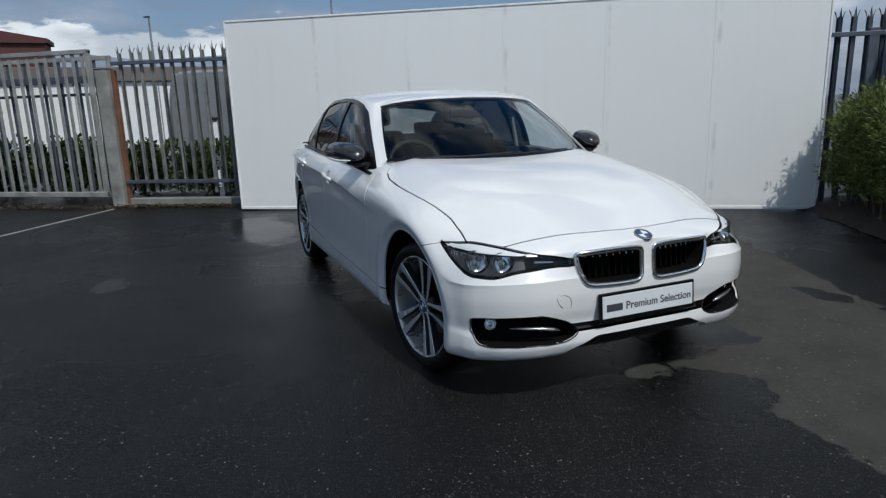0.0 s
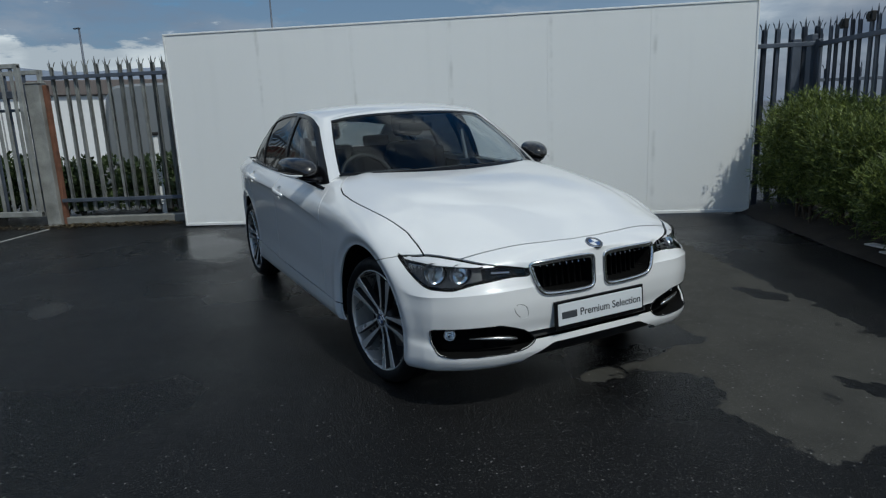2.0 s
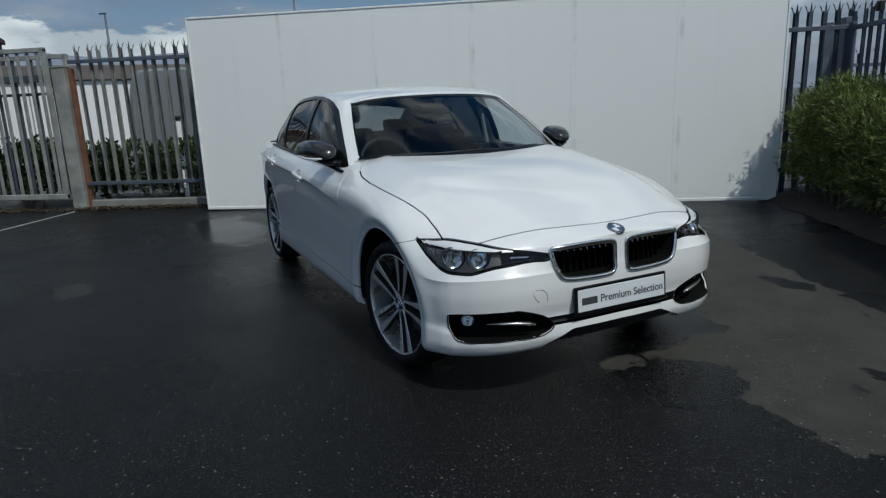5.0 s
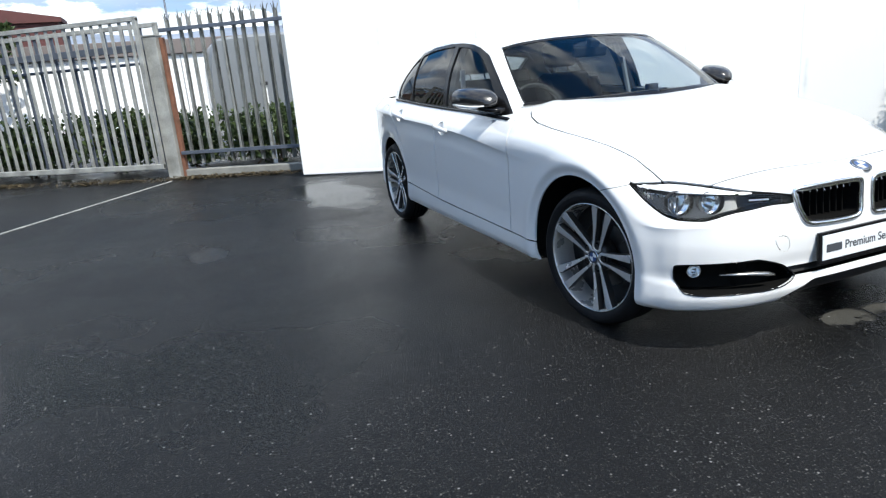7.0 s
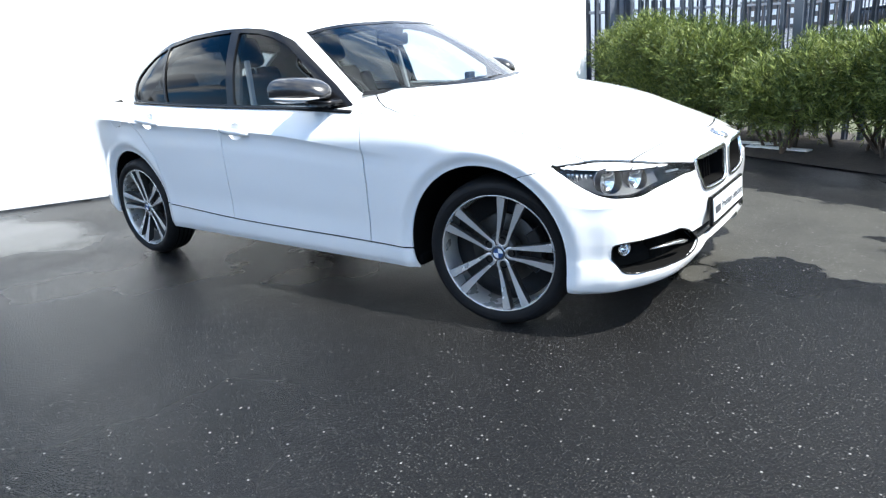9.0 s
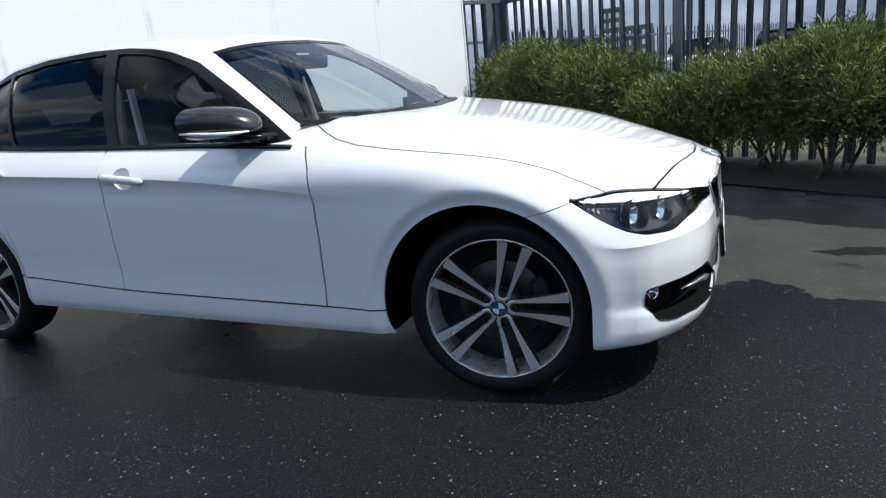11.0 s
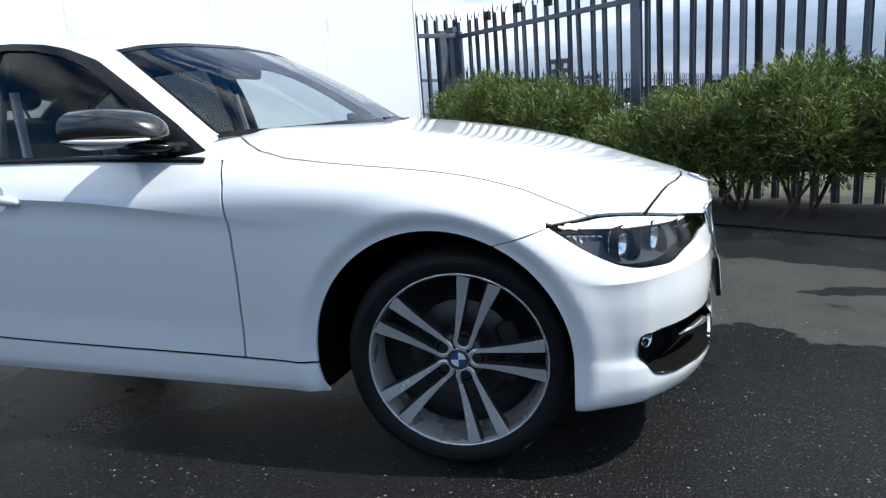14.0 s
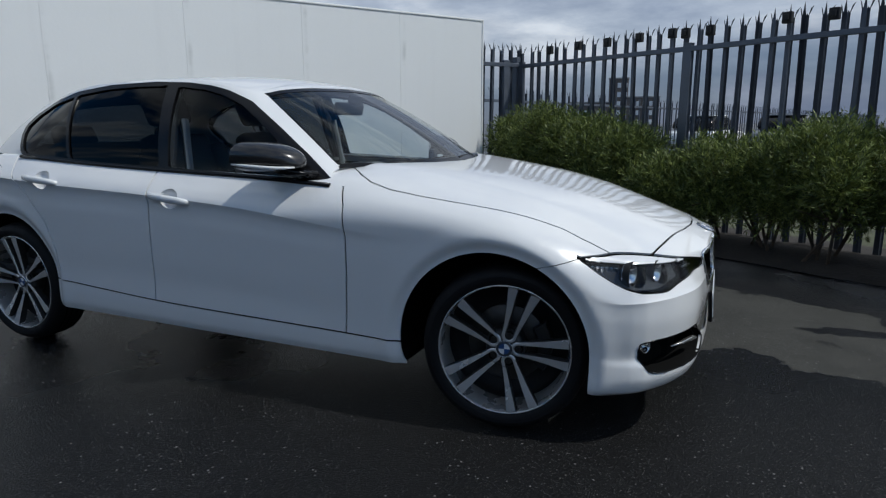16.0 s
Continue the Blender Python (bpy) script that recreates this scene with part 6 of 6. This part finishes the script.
# ---- shrubs ----
def shrub(name, at, size, leaves, material, label, seed, stems=7, blade=(0.060, 0.0052), group="hedge shrubs", bare=0.30):
    """A bush of upright stems that fork into sprays of narrow leaves."""
    rng = random.Random(seed)
    sx, sy, sz = size
    s = thing(name, label, "shrub", at, group=group, turn=math.degrees(math.atan2(r_way.y, r_way.x)))
    bm = bmesh.new()
    sprays = []
    for k in range(stems):
        a = rng.uniform(0, 6.28)
        foot = Vector((rng.uniform(-0.28, 0.28) * sx, rng.uniform(-0.2, 0.2) * sy, -0.02))
        top = Vector((rng.uniform(-0.42, 0.42) * sx, rng.uniform(-0.36, 0.36) * sy, sz * rng.uniform(0.6, 0.85)))
        bend = (foot + top) / 2 + Vector((rng.uniform(-0.06, 0.06), rng.uniform(-0.06, 0.06), 0))
        tube([foot, bend, top], [0.016, 0.011, 0.005], 6, bm)
        for q in range(3):
            f = rng.uniform(0.35, 0.9)
            p0 = foot.lerp(top, f)
            p1 = p0 + Vector((rng.uniform(-0.25, 0.25) * sx, rng.uniform(-0.25, 0.25) * sy, sz * rng.uniform(0.08, 0.25)))
            tube([p0, p1], [0.007, 0.003], 5, bm)
    part("trunk", bm, BARK, s, "brown forking stems")
    lumps = [(Vector((rng.uniform(-0.5, 0.5) * sx, rng.uniform(-0.42, 0.42) * sy, sz * rng.uniform(bare, 0.88))), rng.uniform(0.13, 0.25)) for _ in range(int(30 + 24 * sx))]
    verts, faces = [], []
    while len(faces) < leaves:
        c, r = rng.choice(lumps)
        d = Vector((rng.gauss(0, 1), rng.gauss(0, 1), rng.gauss(0, 1))).normalized()
        p = c + d * r * (rng.random() ** 0.35)
        edge = (p.x / (0.56 * sx)) ** 2 + (p.y / (0.56 * sy)) ** 2 + ((p.z - 0.55 * sz) / (0.52 * sz)) ** 4
        if edge > 1.0 + rng.uniform(-0.3, 0.35) or p.z < bare * sz * rng.uniform(0.55, 1.0):
            continue
        # a spray of leaves along one twig, leaning outwards and up
        way = (d * 0.75 + Vector((rng.uniform(-0.4, 0.4), rng.uniform(-0.4, 0.4), rng.uniform(0.1, 1.3)))).normalized()
        for q in range(9):
            base = p + way * (0.016 * q)
            out = Vector((rng.gauss(0, 1), rng.gauss(0, 1), rng.gauss(0, 0.6))).normalized()
            tip = (way * 0.9 + out * 0.75).normalized() * blade[0] * rng.uniform(0.7, 1.25)
            side = tip.cross(Vector((rng.gauss(0, 1), rng.gauss(0, 1), rng.gauss(0, 1)))).normalized() * blade[1] * rng.uniform(0.7, 1.2)
            i = len(verts)
            verts += [tuple(base), tuple(base + tip * 0.45 + side), tuple(base + tip), tuple(base + tip * 0.45 - side)]
            faces.append((i, i + 1, i + 2, i + 3))
    me = bpy.data.meshes.new("crown")
    me.from_pydata(verts, [], faces)
    part_mesh("crown", me, material, s, "crown of narrow yellow-green leaves")
    return s


for far, out, size, leaves, seed in ((0.52, 0.36, (0.85, 0.66, 1.12), 22000, 1), (0.98, 0.45, (1.1, 0.8, 1.26), 28000, 2), (1.55, 0.45, (1.0, 0.8, 1.20), 26000, 3), (2.15, 0.45, (0.75, 0.7, 1.02), 17000, 4),
                                     (2.95, 0.62, (0.85, 0.70, 0.72), 14000, 5), (3.65, 0.50, (1.1, 0.85, 0.95), 26000, 6), (4.5, 0.50, (1.2, 0.9, 1.05), 28000, 7), (5.5, 0.5, (1.2, 0.9, 1.14), 20000, 8),
                                     (6.6, 0.5, (1.2, 0.9, 1.2), 9000, 9)):
    c = Vector(CORNER) + r_way * far + bed * out
    shrub("hedge_shrub", (c.x, c.y, 0.07), size, int(leaves * 2.2), LEAF, "yellow-green narrow-leaved hedge shrub in front of the fence" if seed < 5 else "bushy yellow-green shrub on bare stems in front of the fence", seed,
          bare=0.22 if seed < 4 else 0.36)
# brambles behind the left fence
for k, (x, y, sx, sz) in enumerate(((-8.45, -1.15, 1.4, 0.86), (-8.9, -2.3, 1.5, 0.85), (-9.6, -3.5, 1.5, 0.9), (-10.3, -4.7, 1.6, 0.95), (-11.0, -5.9, 1.6, 0.9))):
    shrub("bramble", (x, y, 0.0), (sx, 1.0, sz), 5000, LEAF_DARK, "dark green brambles behind the palisade", 40 + k, 5, (0.075, 0.026), "brambles", 0.05)

# flat pale strips lying on the ground by the bed
for (x, y), turn, size in (((0.08, 3.74), -14, (0.46, 0.10)), ((0.34, 3.53), -22, (0.60, 0.09))):
    solid("board_strip", box((*size, 0.014), bevel=0.003, m=Matrix.Translation((0, 0, 0.008))), BOARD, "flat pale strip lying at the edge of the hedge bed", "strip", (x, y, 0.085 if x < 0.2 else 0.072), turn, group="strips on the ground")


# ---- beyond the fences ----
VAN = mat("grey_van_paint", (0.20, 0.215, 0.23), 0.35, 0.2, 0.06, 3, coat=0.5)
WHITE_SHEET = mat("white_van_paint", (0.80, 0.81, 0.82), 0.4, 0, 0.06, 3)
CLAD = mat("red_brown_cladding", (0.085, 0.026, 0.024), 0.7, 0, 0.15, 2)
BRICK_FAR = mat("far_brown_brick", (0.15, 0.13, 0.125), 0.9, 0, 0.2, 0.2)
FAR_WALL = mat("far_grey_wall", (0.30, 0.31, 0.32), 0.8, 0, 0.15, 0.6)


def van(at, turn, material, label):
    """A panel van: body with rounded roof, windows, wheels."""
    v = thing("van", label, "van", at, turn=turn, group="vans beyond the fence")
    prof = rounded([(-2.4, 0.35), (-2.45, 1.2), (-2.35, 2.05), (-2.1, 2.2), (1.2, 2.2), (1.55, 2.05), (2.15, 1.25), (2.6, 1.05), (2.7, 0.5), (2.55, 0.35)], 2)
    part("body", prism(prof, 1.9, Matrix.Translation((0, -0.95, 0)), bevel=0.05), material, v, smooth=False)
    part("side_window", box((0.75, 0.02, 0.5), bevel=0.02, m=Matrix.Translation((1.2, 0.955, 1.55))), BLACK_GLOSS, v)
    for x in (-1.5, 1.7):
        for y in (-0.9, 0.9):
            bm = lathe([(0.02, -0.1), (0.2, -0.1), (0.32, -0.08), (0.33, 0.0), (0.32, 0.08), (0.02, 0.1)], 24)
            bmesh.ops.transform(bm, matrix=Matrix.Translation((x, y, 0.33)), verts=bm.verts)
            part("wheel", bm, RUBBER, v, smooth=True)
    return v


van((-12.05, 0.62, 0), 90, VAN, "grey panel van parked behind the palisade fence")
store = thing("store_building", "long low white clad store building beyond the gate", "building", (-26.0, -6.5, 0))
part("wall", box((5.0, 19.0, 2.65), bevel=0.02, m=Matrix.Translation((-2.5, 0, 1.325))), WHITE_SHEET, store)
part("roof", box((5.3, 19.3, 0.56), bevel=0.03, m=Matrix.Translation((-2.5, 0, 2.94))), BRICK_FAR, store, "dark brown roof edge")
for k in range(13):
    part("seam", box((0.03, 0.05, 2.6), bevel=0.004, m=Matrix.Translation((0.01, -9.0 + 1.5 * k, 1.3))), FAR_WALL, store)


def lamp_post(at, high, turn):
    p = thing("lamp_post", "thin steel lamp post with a small head", "lamp post", at, turn=turn, group="lamp posts")
    part("pole", tube([(0, 0, 0), (0, 0, high * 0.5), (0, 0, high)], [0.09, 0.07, 0.045], 10), GALV_DARK, p, smooth=True)
    part("head", box((0.42, 0.14, 0.07), bevel=0.02, m=Matrix.Translation((-0.16, 0, high + 0.03))), GALV_DARK, p)


lamp_post((-37.1, -2.1, 0), 6.55, 40)
lamp_post((-36.4, 7.9, 0), 8.6, 40)
marker = thing("marker_post", "short white marker post with a dark cap", "post", (-8.02, -1.19, 0))
part("shaft", box((0.07, 0.07, 1.22), bevel=0.008, m=Matrix.Translation((0, 0, 0.61))), WHITE_SHEET, marker)
part("cap", box((0.13, 0.10, 0.05), bevel=0.01, m=Matrix.Translation((0, 0, 1.245))), BLACK_MATT, marker)
# red-brown shed far left
shed = thing("shed", "red-brown clad industrial shed with a low roof", "building", (-47.0, -8.5, 0))
part("wall", box((2.4, 16, 6.1), bevel=0.02, m=Matrix.Translation((-1.2, -8, 3.05))), CLAD, shed)
part("roof", prism([(0.2, 6.1), (0.2, 6.38), (-16.2, 9.3), (-16.2, 6.1)], 2.8, pose(0.2, 0, 0, 0, 0, 90)), CLAD, shed)
# a small tree beyond the gate
shrub("tree", (-23.4, -8.4, 0), (2.6, 2.6, 4.4), 6000, LEAF_DARK, "small dark tree far beyond the gate", 77, 5, (0.16, 0.06), "trees", 0.45)
# low rough ground to the right
gm = bmesh.new()
c = Vector(CORNER)
q = [c + r_way * -1.0 - bed * 0.55, c + r_way * 60 - bed * 0.55, c + r_way * 60 - bed * 40, c + r_way * -1.0 - bed * 40]
gm.faces.new([gm.verts.new((p.x, p.y, 0.02)) for p in q])
solid("field", gm, GRASS, "rough yellow-green grass beyond the fence", "grass", kind="structure")
# a second palisade that runs off across the field
f2 = palisade("fence_far", (-3.6, 7.7), (13.4, 66.0), 0.05, 1.9, (1.62, 0.4), 0.30, GALV_DARK, "far dark palisade fence across the field")


def parked_car(at, turn, material, label):
    """A small hatchback seen far off: body, dark glass, wheels."""
    v = thing("parked_car", label, "car", at, turn=turn, group="cars beyond the fence")
    low = rounded([(-2.0, 0.25), (-2.05, 0.70), (-1.9, 0.92), (0.9, 0.90), (1.9, 0.72), (2.05, 0.45), (2.0, 0.25)], 1)
    top = rounded([(-1.9, 0.88), (-1.6, 1.35), (-0.9, 1.45), (0.1, 1.42), (1.0, 0.88)], 1)
    part("body", prism(low, 1.75, Matrix.Translation((0, -0.875, 0)), bevel=0.05), material, v)
    part("glasshouse", prism(top, 1.5, Matrix.Translation((0, -0.75, 0)), bevel=0.05), BLACK_GLOSS, v, "dark windows")
    part("roof", box((1.3, 1.42, 0.04), bevel=0.015, m=Matrix.Translation((-0.75, 0, 1.45))), material, v)
    for x in (-1.25, 1.3):
        for y in (-0.82, 0.82):
            bm = lathe([(0.02, -0.09), (0.2, -0.09), (0.30, -0.07), (0.31, 0.0), (0.30, 0.07), (0.02, 0.09)], 24)
            bmesh.ops.transform(bm, matrix=Matrix.Translation((x, y, 0.31)), verts=bm.verts)
            part("wheel", bm, RUBBER, v, smooth=True)


parked_car((0.2, 24.5, 0.02), 70, WHITE_SHEET, "white hatchback parked beyond the fence")
parked_car((2.9, 24.0, 0.02), 78, VAN, "dark grey hatchback parked beyond the fence")
parked_car((5.0, 31.0, 0.02), 84, WHITE_SHEET, "white car parked far beyond the fence")
# a block of flats on the skyline
flats = thing("apartment_block", "brown brick block of flats on the skyline", "building", (-28.5, 195.0, 0), turn=8)
for name, x0, x1, tall, floors in (("tower", -2.8, 2.7, 14.0, 5), ("wing", 2.7, 11.6, 8.6, 3), ("annex", -14.0, -2.8, 7.2, 2)):
    wall = part("wall", box((x1 - x0, 9, tall), bevel=0.05, m=Matrix.Translation(((x0 + x1) / 2, 4.5, tall / 2))), BRICK_FAR, flats)
    part("roof", box((x1 - x0 + 0.4, 9.4, 0.4), bevel=0.05, m=Matrix.Translation(((x0 + x1) / 2, 4.5, tall + 0.2))), FAR_WALL, flats)
    for j in range(floors):
        for q in range(int((x1 - x0) // 1.8)):
            part("window", box((1.0, 0.12, 1.4), bevel=0.02, m=Matrix.Translation((x0 + 1.1 + 1.8 * q, -0.02, 1.6 + 2.65 * j))), WHITE_SHEET, wall)
# hills along the skyline behind the gate; distance haze is mixed into their colour
HAZY_HILL = mat("far_hillside_haze_tint", (0.20, 0.235, 0.30), 0.95, 0, 0.3, 0.004, 0, 0.02)
hill_rng = random.Random(12)
waves = [(hill_rng.uniform(4, 34), hill_rng.uniform(0, 6.28), hill_rng.uniform(0.05, 0.22)) for _ in range(9)]
bm = bmesh.new()
rows = []
for k in range(161):
    az = radians(125 + 120 * k / 160)
    crest = (4.4 + 0.5 * sum(h * math.sin(f * az + p) for f, p, h in waves)) * float(sstep(125, 150, 125 + 0.75 * k)) * float(sstep(245, 205, 125 + 0.75 * k)) + 0.3
    rows.append([bm.verts.new((d * math.cos(az), d * math.sin(az), 2400 * math.tan(radians(crest)) * f + (hill_rng.uniform(-6, 6) if 0 < f < 1 else 0))) for d, f in ((1500, 0.0), (1800, 0.32), (2100, 0.7), (2400, 1.0), (2700, 0.6))])
for a, b in zip(rows, rows[1:]):
    for j in range(4):
        bm.faces.new((a[j], a[j + 1], b[j + 1], b[j]))
bmesh.ops.recalc_face_normals(bm, faces=bm.faces[:])
solid("backdrop_hills", bm, HAZY_HILL, "hills far beyond the gate, coloured blue-grey to stand for haze", "hills", kind="structure", smooth=True)

# an unseen dark block behind the camera, added to darken the car's side reflections
BLOCK_DARK = mat("unseen_block_dark", (0.12, 0.125, 0.13), 0.5, 0, 0.15, 1.0)
unseen_block = thing("unseen_dark_block", "unseen dark block with glossy black panels, added to darken reflections", "building", (-2.0, -17.0, 0))
part("wall", box((34, 3.0, 4.2), bevel=0.03, m=Matrix.Translation((0, -1.5, 2.1))), BLOCK_DARK, unseen_block)
part("roof", box((34.6, 3.6, 0.3), bevel=0.03, m=Matrix.Translation((0, -1.5, 4.35))), BLOCK_DARK, unseen_block)
# glossy black panels and pale bars on the added block, equally made up
for k in range(9):
    w = part("window", box((2.8, 0.06, 2.6), bevel=0.01, m=Matrix.Translation((-14.4 + 3.6 * k, 0.02, 1.7))), BLACK_GLOSS, unseen_block)
    part("window_frame", box((2.95, 0.05, 0.08), bevel=0.01, m=Matrix.Translation((-14.4 + 3.6 * k, 0.04, 3.05))), GALV, w)
